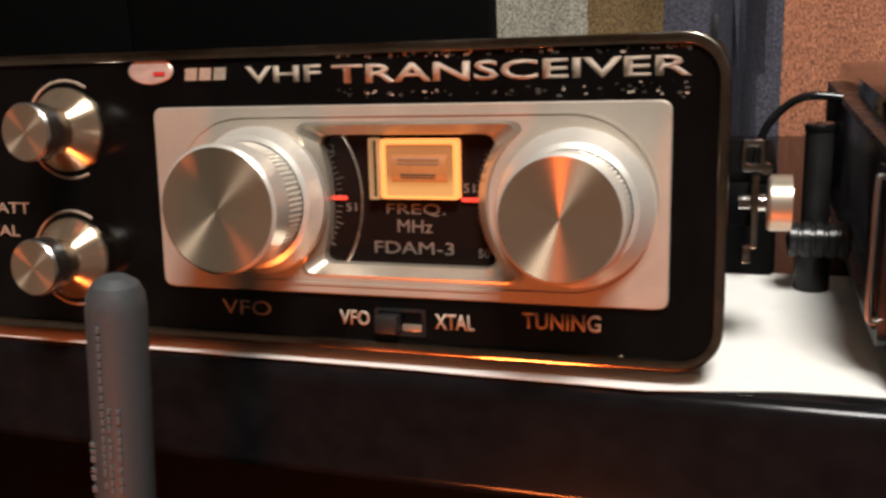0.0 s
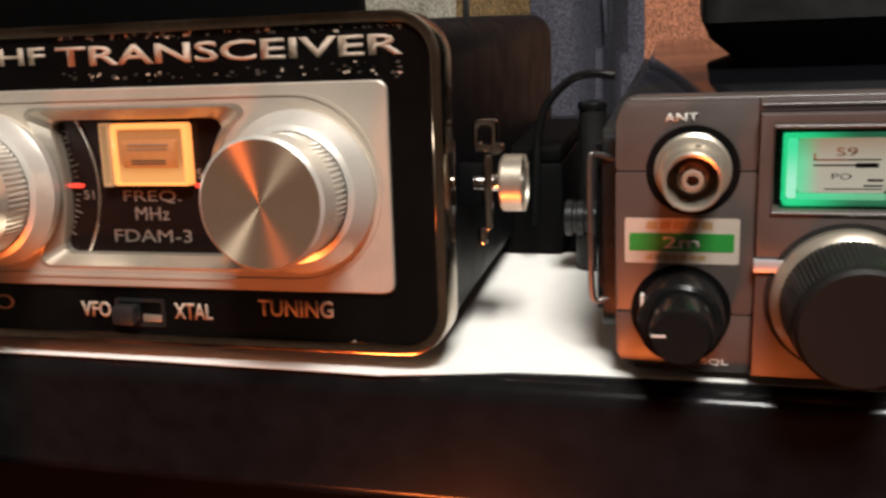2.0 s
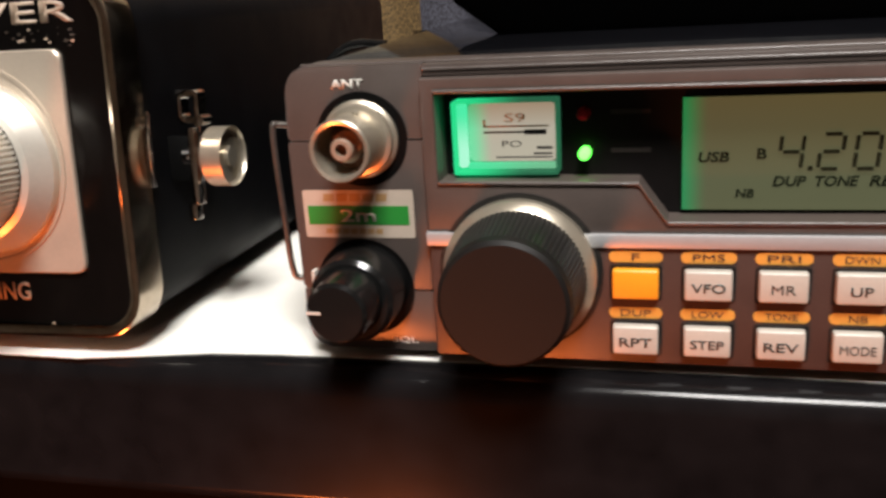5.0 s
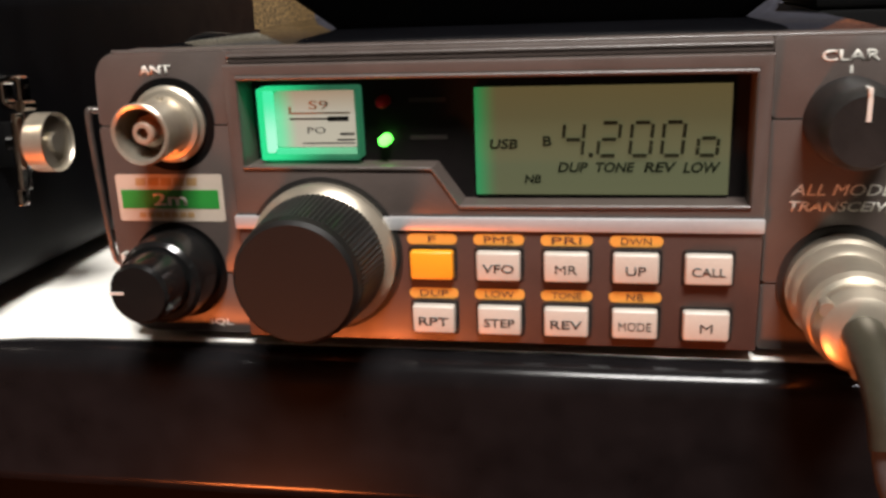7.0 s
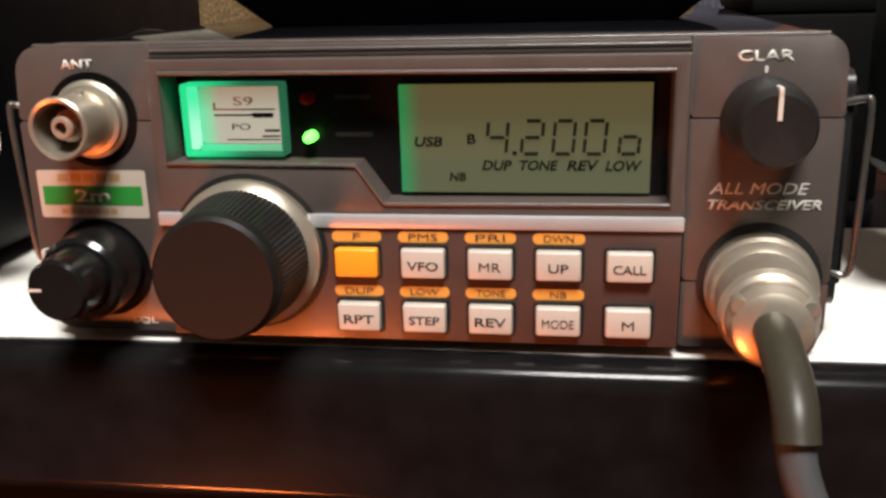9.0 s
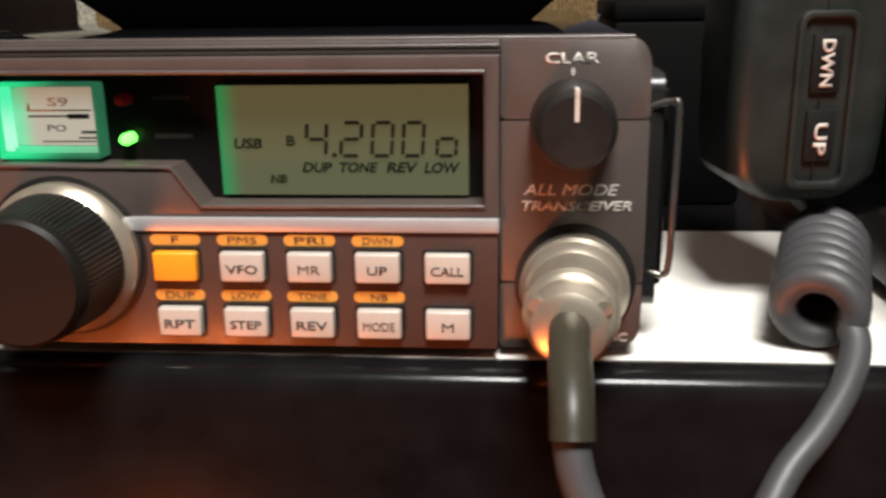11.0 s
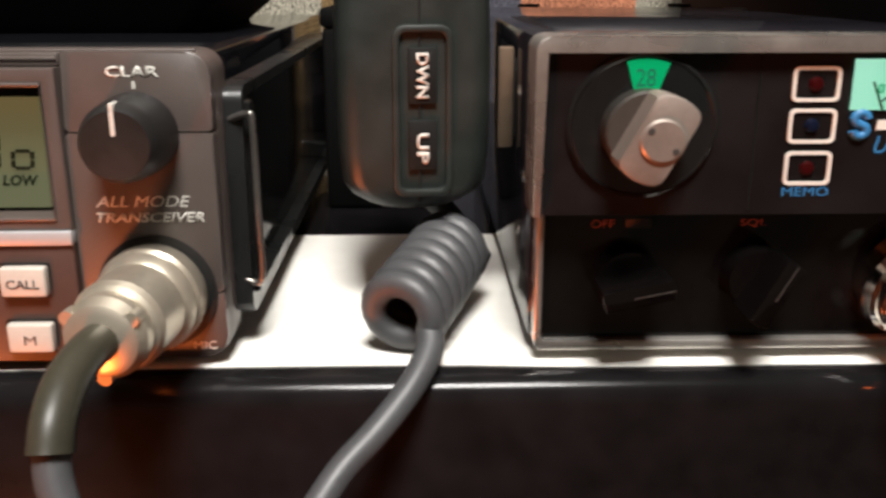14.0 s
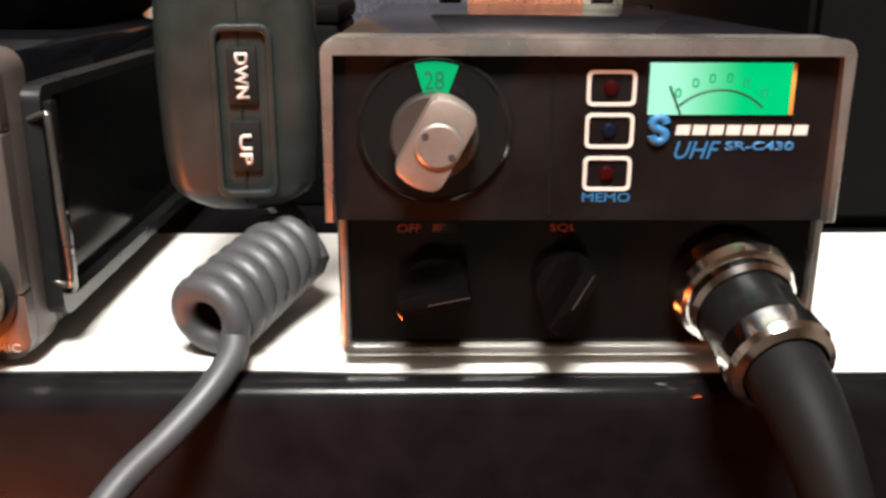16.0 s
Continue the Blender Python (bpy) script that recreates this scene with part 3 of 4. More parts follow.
sw = part("slide_switch", ring(rrect(-70.2, -56.8, 7.6, 14.4, 0.6, 2), rrect(-69.2, -57.8, 8.6, 13.6, 0.4, 2), -1.0, -0.5), BLACK_PLASTIC, old, "black slide switch")
part("slider", rbox(-69.0, -63.2, -4.6, -0.6, 8.8, 13.2, 0.5), BLACK_PLASTIC, sw)
part("slot_plate", rbox(-63.0, -58.0, -0.8, -0.5, 8.8, 10.6, 0.1), NICKEL, sw)
random.seed(4)
for i in range(150):
    x = random.uniform(-78, 4)
    z = random.choice([random.gauss(65.8, 0.7), random.gauss(74.4, 0.3)]) if i < 138 else random.uniform(4.5, 6.5)
    x = x if i < 138 else random.uniform(-14, -4)
    s = random.uniform(0.07, 0.36)
    part("paint_chip", prism([(x + s * random.uniform(1, 2.4) * math.cos(a), z + s * math.sin(a)) for a in (0.2, 1.3, 2.6, 3.9, 5.2)], -0.72, -0.5), ALU_SIDE if i % 3 else PRINT_WORN, old, smooth=False)
for cx, cz in ((-157.0, 58.0), (-158.4, 23.6)):
    k = part("small_knob", lathe([(0, -0.6), (11.0, -0.6), (11.0, -1.8), (10.4, -2.6), (6.0, -6.0)], cx, cz), ALU_TURNED, old, "small turned aluminium knob")
    part("ribbed_grip", lathe([(6.0, -5.6), (6.2, -6.0, 0.6), (6.2, -10.4, 0.6), (6.0, -10.6)], cx, cz, 144, 36), TARNISHED, k)
    part("cap", lathe([(6.0, -10.4), (7.4, -11.0), (7.4, -15.8), (6.9, -16.4)], cx, cz), ALU_SIDE, k)
    part("turned_face", lathe([(6.9, -16.4), (6.6, -16.35), (0, -16.2)], cx, cz), ALU_TURNED, k)
    for t0, t1 in ((58, 165), (218, 302)):
        part("printed_arc", tube([(cx + 12.8 * math.cos(radians(t)), -0.7, cz + 12.8 * math.sin(radians(t))) for t in range(t0, t1, 6)], 0.4, 5), PRINT_WORN, old)
lettering("lettering", "BATT", -186, -172, 35.4, 38.4, -0.75, PRINT_WORN, old)
lettering("lettering", "CAL", -187, -176, 29.0, 32.0, -0.75, PRINT_WORN, old)
# strap fitting on the side of the case
lug = part("strap_lug", rbox(17.6, 19.4, 15, 18.6, 29, 46, 0.5), CHROME, old, "worn chrome strap lug")
part("lug_base", rbox(11.2, 17.8, 17.4, 19.4, 34, 44, 0.5), DEEP_BLACK, lug)
part("lug_top", ring(rrect(15.0, 20.6, 46.6, 54.0, 1.2, 3), rrect(16.4, 19.2, 48.4, 52.4, 0.6, 3), 16, 19.5, 0.5), CHROME, lug)
part("lug_pin", lathe([(0, 14.6), (1.3, 14.8), (1.3, 19), (0, 19)], 20.8, 47.4, 14), CHROME, lug)
part("lug_foot", rbox(15.8, 18.0, 16, 19, 25.4, 29.4, 0.5), CHROME, lug)
knob = part("strap_screw", lathe([(0, 0), (2.2, 0), (2.2, 0.9), (5.8, 0.9), (6.3, 0.4), (6.5, -0.2), (6.5, 4.4), (6.0, 5.0), (0, 5.0)], 0, 0, 40), NICKEL, lug, "round silver thumbscrew")
knob.matrix_local = pose(26.4 * MM, 18.5 * MM, 39.4 * MM, 0, 0, 90)
part("screw_slot", rbox(26.3, 26.9, 17.6, 19.4, 34.2, 44.6, 0.1), BLACK_PLASTIC, knob).matrix_local = knob.matrix_local.inverted()
st = part("screw_stem", lathe([(0, 0), (2, 0), (2, 6), (0, 6)], 0, 0, 16), CHROME, lug)
st.matrix_local = pose(21.0 * MM, 18.5 * MM, 39.4 * MM, 0, 0, 90)
part("side_clip", rbox(11.2, 12.6, 7.6, 9.6, 34, 50, 0.4), CHROME, old, "chrome side clip")


# ---- the brown-grey transceiver with lcd ----
lcd_rig = thing("lcd_transceiver", "brown-grey portable transceiver with green-lit lcd and ivory keys", "transceiver", pose(0, 0, 0))
part("case", rbox(1.2, 148.8, 9, 195, 4.6, 59.6, 1.6, 2), mat("polished_black_case", (0.004, 0.004, 0.005), 0.07, spec=0.5, grain=0.2, scale=500, wear=0.03), lcd_rig, "glossy black metal case")
part("front_frame", ring(rrect(0, 150, 3.8, 60.2, 4, 5), rrect(27.6, 123.8, 4.6, 57.4, 1, 5), 3.4, 12, 0.8), BROWN_GREY, lcd_rig)
part("top_rail", rbox(27.1, 124.3, 0.9, 6, 57.7, 60.0, 0.4), BROWN_GREY, lcd_rig)
for x0, x1, z, y in ((27.4, 124.0, 59.0, 0.95), (3, 147, 60.1, 3.6)):
    part("top_ridge", tube([(x0, y, z), (x1, y, z)], 0.4, 8), BROWN_GREY, lcd_rig)


def wing_panel(x0, x1, z0, z1, lean, corners):
    """One facet of a front wing; lean tells the depth at a height, corners are rounded where given."""
    r = {k: (4.2 if k in corners else 0.5) for k in ("tr", "tl", "bl", "br")}
    poly = []
    for k, cx, cz, t0 in (("tr", x1, z1, 0), ("tl", x0, z1, 90), ("bl", x0, z0, 180), ("br", x1, z0, 270)):
        ox = cx - r[k] if k[1] == "r" else cx + r[k]
        oz = cz - r[k] if k[0] == "t" else cz + r[k]
        poly += [(ox + r[k] * math.cos(radians(t0 + 15 * i)), oz + r[k] * math.sin(radians(t0 + 15 * i))) for i in range(7)]
    bm = prism(poly, 0, 6, 0.35)
    for v in bm.verts:
        if v.co.y < 3:
            v.co.y += lean(v.co.z)
    return bm


for x0, x1, side in ((0.2, 27.0, "l"), (124.4, 149.8, "r")):
    part("wing_panel", wing_panel(x0, x1, 46.6, 60.1, lambda z: 0.2 + 1.4 * (z - 46.6) / 13.4, ("t" + side,)), BROWN_GREY, lcd_rig)
    part("wing_panel", wing_panel(x0, x1, 17.2, 46.3, lambda z: 0.0, ()), BROWN_GREY, lcd_rig)
    part("wing_panel", wing_panel(x0, x1, 4.0, 16.9, lambda z: 0.2 + 0.8 * (16.9 - z) / 12.9, ("b" + side,)), BROWN_GREY, lcd_rig)
PY = -1.4
WIN = [(29.7, 55.2), (121.6, 54.8), (121.6, 31.4), (70.6, 31.2), (65.6, 38.3), (29.7, 38.6)]
OUT = [(27.2, 57.6), (124.2, 57.6), (124.2, 29.2), (70.6, 29.2), (27.2, 29.2), (27.2, 38.6)]
panel = part("centre_panel", ring(OUT, WIN, PY, 7, 0.35), BROWN_GREY, lcd_rig)
part("window_lip", tube([(x, PY - 0.05, z) for x, z in WIN], 0.42, 8, closed=True), BROWN_GREY, panel)
part("lower_panel", prism([(27.2, 4.4), (124.0, 4.4), (124.1, 26.7), (27.2, 26.7)], PY, 4, 0.4), BROWN_PANEL, lcd_rig)
part("silver_bar", rbox(26.8, 124.2, PY - 0.7, 2, 26.7, 29.3, 0.3), SATIN_BAR, lcd_rig, "satin silver trim bar")
part("window_back", prism([(27.4, 57.0), (124.0, 57.0), (124.0, 29.6), (27.4, 29.6)], 6.0, 8.0), WINDOW_BLACK, lcd_rig, "black display window")
lcd = part("lcd", prism([(72.9, 32.1), (118.5, 32.1), (118.5, 52.0), (72.9, 52.0)], 4.7, 5.9), LCD, lcd_rig, "backlit olive lcd, green at one edge")
SEG = {"a": (0.15, 0.85, 1, 1), "b": (1, 1, 0.55, 0.95), "c": (1, 1, 0.05, 0.45), "d": (0.15, 0.85, 0, 0), "e": (0, 0, 0.05, 0.45), "f": (0, 0, 0.55, 0.95), "g": (0.15, 0.85, 0.5, 0.5)}


def digit(x, z, w, h, which, y, parent):
    for seg in which:
        a, b, c, d = SEG[seg]
        part("segment", tube([(x + a * w + 0.08 * c * h, y, z + c * h), (x + b * w + 0.08 * d * h, y, z + d * h)], 0.42, 4), LCD_INK, parent, smooth=False)


LY = 4.45
for x, which in zip((88.9, 95.3, 101.0, 106.6), ("bcfg", "abdeg", "abcdef", "abcdef")):
    digit(x, 39.4, 3.6, 6.0, which, LY, lcd)
digit(112.8, 39.4, 3.4, 3.1, "abcdef", LY, lcd)
bar("decimal_point", 93.7, 94.5, 39.1, 39.9, LY, LCD_INK, lcd)
for body, x0, x1, z0, z1, sh in (("USB", 75.6, 80.8, 40.7, 42.6, 0.15), ("B", 85.4, 87.0, 41.2, 43.1, 0), ("NB", 82.0, 85.1, 34.3, 35.9, 0.1), ("DUP", 88.1, 93.6, 36.3, 38.2, 0.2), ("TONE", 95.0, 102.0, 36.3, 38.2, 0.2), ("REV", 103.6, 109.4, 36.3, 38.2, 0.2), ("LOW", 110.5, 117.0, 36.2, 38.2, 0.2)):
    lettering("lcd_lettering", body, x0, x1, z0, z1, LY, LCD_INK, lcd, shear=sh, bold=0.03)
meter = part("s_meter", ring(rrect(31.9, 51.4, 39.2, 52.9, 0.5, 2), rrect(32.5, 50.9, 39.9, 52.4, 0.3, 2), 2.0, 6.0, 0.2), METER_EDGE, lcd_rig, "green-lit signal meter")
part("meter_back", rbox(32.9, 50.8, 4.8, 5.9, 40.2, 52.4, 0.1), METER_BACK, meter)
part("meter_foot", rbox(34.4, 50.7, 3.2, 5.0, 40.1, 41.2, 0.3), METER_FOOT, meter, "lit green lower edge of the meter")
part("meter_side", rbox(32.7, 34.4, 3.0, 5.0, 40.4, 52.2, 0.4), METER_SIDE, meter, "bright green lit side of the meter")
part("meter_card", prism(rrect(34.6, 50.6, 41.4, 52.0, 0.8, 3), 4.2, 4.9), METER_CARD, meter)
for a, b, z, h, m_ in ((37.4, 49.4, 47.7, 0.3, STICKER_GOLD), (37.4, 49.0, 46.6, 0.35, PRINT_BLACK), (45.0, 49.0, 46.3, 0.9, PRINT_BLACK), (37.4, 37.8, 47.7, 1.4, STICKER_GOLD), (47.2, 50.0, 43.6, 0.5, PRINT_BLACK), (46.6, 50.0, 42.6, 0.35, PRINT_BLACK), (39.6, 50.0, 42.0, 0.25, PRINT_BLACK)):
    bar("meter_scale", a, b, z, z + h, 4.05, m_, meter)
lettering("meter_lettering", "S9", 41.4, 45.2, 48.6, 50.2, 4.05, STICKER_GOLD, meter)
lettering("meter_lettering", "PO", 40.8, 44.4, 44.0, 45.2, 4.05, PRINT_BLACK, meter)
part("red_lamp", lathe([(0, 2.0), (0.9, 2.4), (1.25, 3.6), (1.25, 6.1)], 55.7, 49.8, 18), LED_RED, lcd_rig, "unlit red lamp")
part("green_lamp", lathe([(0, 2.0), (0.8, 2.3), (1.1, 3.4), (1.1, 6.1)], 55.8, 42.6, 18), LED_GREEN, lcd_rig, "lit green lamp")
for z in (49.4, 42.4):
    bar("faint_lettering", 60.4, 67.4, z, z + 0.8, 5.85, mat("faint_window_print", (0.02, 0.015, 0.013), 0.5) if z > 45 else bpy.data.materials["faint_window_print"], lcd_rig)
# keys
XS = (65.1, 77.6, 90.0, 102.4, 115.0)
for row, (z, names) in enumerate(((20.2, ("", "VFO", "MR", "UP", "CALL")), (9.5, ("RPT", "STEP", "REV", "MODE", "M")))):
    for x, body in zip(XS, names):
        yellow = body == ""
        well = part("key_well", ring(rrect(x - 4.6, x + 4.6, z - 3.35, z + 3.3, 0.5, 2), rrect(x - 4.2, x + 4.2, z - 2.9, z + 2.9, 0.4, 2), PY - 0.15, PY + 0.2), BLACK_PLASTIC, lcd_rig)
        key = part("key", rbox(x - 4.05, x + 4.05, PY - 1.8, PY + 0.5, z - 2.75, z + 2.75, 0.5, 3), KEY_YELLOW if yellow else KEY_WHITE, lcd_rig, "plain yellow push key" if yellow else "ivory push key")
        if body:
            w = {"M": 1.1, "MR": 2.0, "UP": 1.8}.get(body, 2.9)
            lettering("key_lettering", body, x - w, x + w, z - 1.15, z + 0.55, PY - 1.9, PRINT_BLACK, key, bold=0.0 if "M" in body else 0.012)
for z, names in ((25.0, ("F", "PMS", "PRI", "DWN")), (14.35, ("DUP", "LOW", "TONE", "NB"))):
    for x, body in zip(XS, names):
        lab = part("key_label", prism(rrect(x - 4.7, x + 4.7, z - 1.05, z + 1.05, 1.0, 4), PY - 0.12, PY + 0.1), TAG_YELLOW, lcd_rig, "yellow rounded label")
        w = {"F": 0.7, "NB": 1.5}.get(body, 2.7)
        lettering("label_lettering", body, x - w, x + w, z - 0.65, z + 0.65, PY - 0.22, BROWN_PANEL, lab)
# tuning dial
dial = part("tuning_dial", lathe([(0, 0), (14.2, 0), (14.2, -3.4), (13.6, -4.4), (12.4, -5.4)], 44.2, 21.6, 80), NICKEL, lcd_rig, "large black dial on a silver skirt")
part("dial_gap", lathe([(15.2, -1.5), (15.2, -1.7), (13.8, -1.7)], 44.2, 21.6, 64), BLACK_PLASTIC, dial)
part("dial_grip", lathe([(12.4, -5.2), (12.7, -5.6, 0.3), (11.7, -16.8, 0.3), (11.5, -17.1)], 44.2, 21.9, 320, 80), BLACK_PLASTIC, dial)
part("dial_cap", lathe([(11.4, -16.9), (11.6, -17.6), (11.3, -19.2), (10.6, -20.0), (0, -20.0)], 44.2, 22.0, 80), mat("dark_brown_dial_cap", (0.0075, 0.0066, 0.006), 0.5, grain=0.1, scale=1500, bump=0.15, spec=0.2), dial)
# volume and squelch
vol = part("volume_knob", lathe([(0, 0), (8.6, 0), (8.6, -4), (8.2, -8.6), (7.4, -9.4), (6.2, -9.4)], 13.3, 17.8), BLACK_GLOSS, lcd_rig, "stacked black volume and squelch knobs")
part("inner_knob", lathe([(6.2, -9.2), (6.2, -12), (5.8, -17.0), (5.2, -17.8), (0, -17.8)], 13.5, 18.5, 48), BLACK_GLOSS, vol)
bar("knob_mark", 8.1, 10.8, 18.5, 19.0, -17.95, PRINT_WHITE, vol, "white index line")
bar("ring_mark", 5.6, 6.2, 21.0, 23.2, -8.0, PRINT_WHITE, vol, "white index line", depth=2)
# flat matt black disc stands for the recess round the knob's foot
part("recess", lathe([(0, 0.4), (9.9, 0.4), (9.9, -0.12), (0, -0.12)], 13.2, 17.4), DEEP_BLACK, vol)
# antenna socket
soc = part("antenna_socket", lathe([(7.3, 0.2), (7.3, -0.8), (6.7, -1.2), (6.5, -2.2), (5.6, -2.4), (5.3, -3.0), (5.3, -10.6), (5.6, -10.9), (5.6, -11.9), (5.3, -12.2), (4.7, -12.0), (4.6, -4.0), (4.2, -4.0)], 15.0, 46.8), NICKEL, lcd_rig, "nickel bayonet antenna socket")
# the socket's recess is a flat matt black disc, not cut in
part("socket_disc", lathe([(0, 0.6), (8.9, 0.6), (8.9, -0.1), (0, -0.1)], 15.0, 46.6), DEEP_BLACK, soc)
# orange reflection on the nickel put into the floor's brown colour
part("socket_floor", lathe([(0, -4.2), (4.7, -4.2), (4.7, -4.4), (0, -4.4)], 15.0, 46.8), mat("orange_lit_nickel", (0.12, 0.05, 0.025), 0.4, metal=0.6), soc)
part("insulator", lathe([(2.9, -4.2), (2.9, -8.0), (2.1, -8.2), (2.1, -10.6), (1.8, -11.0), (1.1, -11.0), (1.0, -7.0), (0, -7.0)], 15.0, 46.8, 32), mat("cream_insulator", (0.24, 0.17, 0.125), 0.4), soc)
part("contact", lathe([(0.8, -6.8), (0.8, -10.2), (0, -10.2)], 15.0, 46.8, 16), mat("dark_brass", (0.2, 0.08, 0.04), 0.3, metal=1.0), soc)
for a in (80, 260):
    part("bayonet_pin", rbox(15 + 5.4 * math.cos(radians(a)) - 0.6, 15 + 5.4 * math.cos(radians(a)) + 0.6, -5.2, -4.0, 46.8 + 5.4 * math.sin(radians(a)) - 0.7, 46.8 + 5.4 * math.sin(radians(a)) + 0.7, 0.3), NICKEL, soc)
lettering("lettering", "ANT", 9.4, 15.8, 55.9, 57.7, 1.08, PRINT_WHITE, lcd_rig, bold=0.02, depth=0.3)
stick = part("sticker", prism(rrect(2.0, 24.2, 27.6, 37.0, 0.5, 2), -0.12, 0.1), STICKER, lcd_rig, "silver foil sticker with a green band")
bar("green_band", 2.9, 23.2, 30.2, 33.9, -0.2, STICKER_GREEN, stick, "green band", depth=0.1)
lettering("lettering", "2m", 9.6, 16.6, 30.8, 33.4, -0.32, PRINT_WHITE, stick, bold=0.02, depth=0.1)
mark("maker_mark", 6.2, 19.4, 34.8, 36.3, -0.2, 5, STICKER_GOLD, stick, depth=0.1)
mark("model_mark", 6.2, 18.0, 28.4, 29.4, -0.2, 7, STICKER_GOLD, stick, depth=0.1)
lettering("lettering", "SQL", 17.6, 22.8, 5.4, 6.9, 0.72, PRINT_WHITE, lcd_rig, depth=0.3)
# clarifier knob
lettering("lettering", "CLAR", 131.9, 141.1, 55.8, 57.7, 1.08, PRINT_WHITE, lcd_rig, bold=0.02, depth=0.3)
bar("index_mark", 136.4, 136.9, 53.9, 55.1, 0.9, PRINT_WHITE, lcd_rig)
cl = part("clarifier_knob", lathe([(0, 0), (7.3, 0), (7.3, -3), (6.8, -9.0), (6.3, -10.8), (5.6, -11.8), (0, -11.9)], 136.7, 46.2), BLACK_PLASTIC, lcd_rig, "black knob with a white pointer")
bar("pointer", 136.3, 137.0, 47.8, 51.6, -12.05, PRINT_WHITE, cl, "white pointer", depth=0.3)
part("pointer_edge", rbox(136.3, 137.0, -12, -8, 51.6, 53.0, 0.1), PRINT_WHITE, cl, "white pointer")
lettering("lettering", "ALL MODE", 128.4, 145.0, 33.2, 35.2, -0.12, PRINT_WHITE, lcd_rig, shear=0.25)
lettering("lettering", "TRANSCEIVER", 128.2, 147.3, 30.4, 32.2, -0.12, PRINT_WHITE, lcd_rig, shear=0.25, bold=0.015)
lettering("lettering", "MIC", 143.4, 147.6, 5.6, 7.2, 0.7, PRINT_WHITE, lcd_rig, depth=0.3)
part("mic_socket", lathe([(0, 0.6), (10.8, 0.6), (10.8, -0.2), (10.2, -0.3), (0, -0.3)], 137.8, 17.2), BLACK_PLASTIC, lcd_rig)
# moulded rims with wire bails on both sides


def side_rim(x0, x1):
    """A rounded rim standing out from the side of the case, from x0 to x1."""
    bm = ring(rrect(8.6, 186, 9.4, 53.4, 3.0, 5), rrect(13.0, 183, 12.2, 51.2, 2.0, 5), 0, 1, 0)
    for v in bm.verts:
        y, d, z = v.co
        v.co = (x0 + (x1 - x0) * (1 - d), y, z)
    es = [e for e in bm.edges if all(abs(v.co.x - x1) < 1e-6 for v in e.verts)]
    bmesh.ops.bevel(bm, geom=es, offset=0.5, segments=2, affect="EDGES", profile=0.5)
    return bm


for sx, x in ((-1, 0.0), (1, 150.0)):
    xo = x + sx * 5.6
    rim = part("side_rim", side_rim(x - sx * 1.6, x + sx * 3.4), BLACK_SATIN, lcd_rig, "black moulded side rim")
    part("side_cover", rbox(min(x - sx * 1.8, x + sx * 0.3), max(x - sx * 1.8, x + sx * 0.3), 10, 185, 10.5, 52.5, 0.3), BLACK_GLOSS, rim, "glossy black side cover")
    part("wire_bail", tube(spline([(x + sx * 1, 9, 47.4), (xo - sx * 1, 7, 48.6), (xo, 6.2, 46.8), (xo, 7.0, 30), (xo, 8.0, 19), (xo - sx * 1, 8.6, 16.0), (x + sx * 1, 9.4, 17.0)], 6), 0.65, 8), TRIM_DULL, rim, "bent dull steel wire bail")
    part("rim_post", rbox(min(x - sx * 0.4, x + sx * 4.7), max(x - sx * 0.4, x + sx * 4.7), 10.2, 13.6, 13.4, 50.6, 0.7), BLACK_GLOSS, rim, "glossy black post behind the bail")
    for z in (22, 30, 40):
        part("rim_stud", lathe([(0, 0), (0.9, 0.2), (0.9, 1.2), (0, 1.2)], 0, 0, 12), CHROME, rim).matrix_local = pose((x + sx * 4.9) * MM, 11.9 * MM, z * MM, 0, 0, 90 * sx)
for x in (10, 140):
    for y in (20, 180):
        part("foot", rbox(x - 5, x + 5, y - 5, y + 5, SHEET_TOP / MM - 0.15, 5.0, 0.8), BLACK_PLASTIC, lcd_rig)

# ---- microphone plug and cord ----
plug = thing("microphone_plug", "nickel screw-on microphone plug with a black boot", "plug", pose(0.1378, -0.0006, 0.0172, -0.5, 0, -5.5) @ Matrix.Diagonal((1, 1.15, 1, 1)))
part("coupling_ring", lathe([(0, 0), (9.4, 0), (9.6, -1.0), (9.6, -3.6), (9.0, -4.2), (9.2, -5.0), (8.6, -6.4), (8.0, -7.0)], 0, 0, 64), NICKEL, plug)
part("barrel", lathe([(8.0, -6.8), (8.0, -14.6), (7.4, -15.6), (6.6, -16.0), (7.0, -17.0), (7.0, -19.0), (6.0, -20.6), (4.6, -21.2), (0, -21.2)], 0, 0, 64), NICKEL, plug)
for a in (35, 145, 270):
    c = part("clamp_screw", lathe([(0, -20.6), (1.2, -20.6), (1.2, -18.0), (0, -18.0)], 6.4 * math.cos(radians(a)), 6.4 * math.sin(radians(a)), 14), NICKEL, plug)
part("boot", tube(spline([(0, -19, 0), (0.2, -25.5, 0.2), (0.7, -32, -1.0), (1.2, -36.6, -4.0), (1.5, -39, -8)], 6), 3.2, 18), mat("olive_boot_rubber", (0.03, 0.027, 0.018), 0.42, spec=0.35, grain=0.2, scale=900), plug, "dark olive rubber boot")

MIC_KEY = mat("matt_black_key", (0.008, 0.0085, 0.008), 0.6, spec=0.15, grain=0.2, scale=1200, bump=0.1)
mic = thing("hand_microphone", "dark green-grey hand microphone with up and down keys", "microphone", pose(0.1850, 0.0264, 0.0258, 0, 0, 6))
sec = []
bm = bmesh.new()
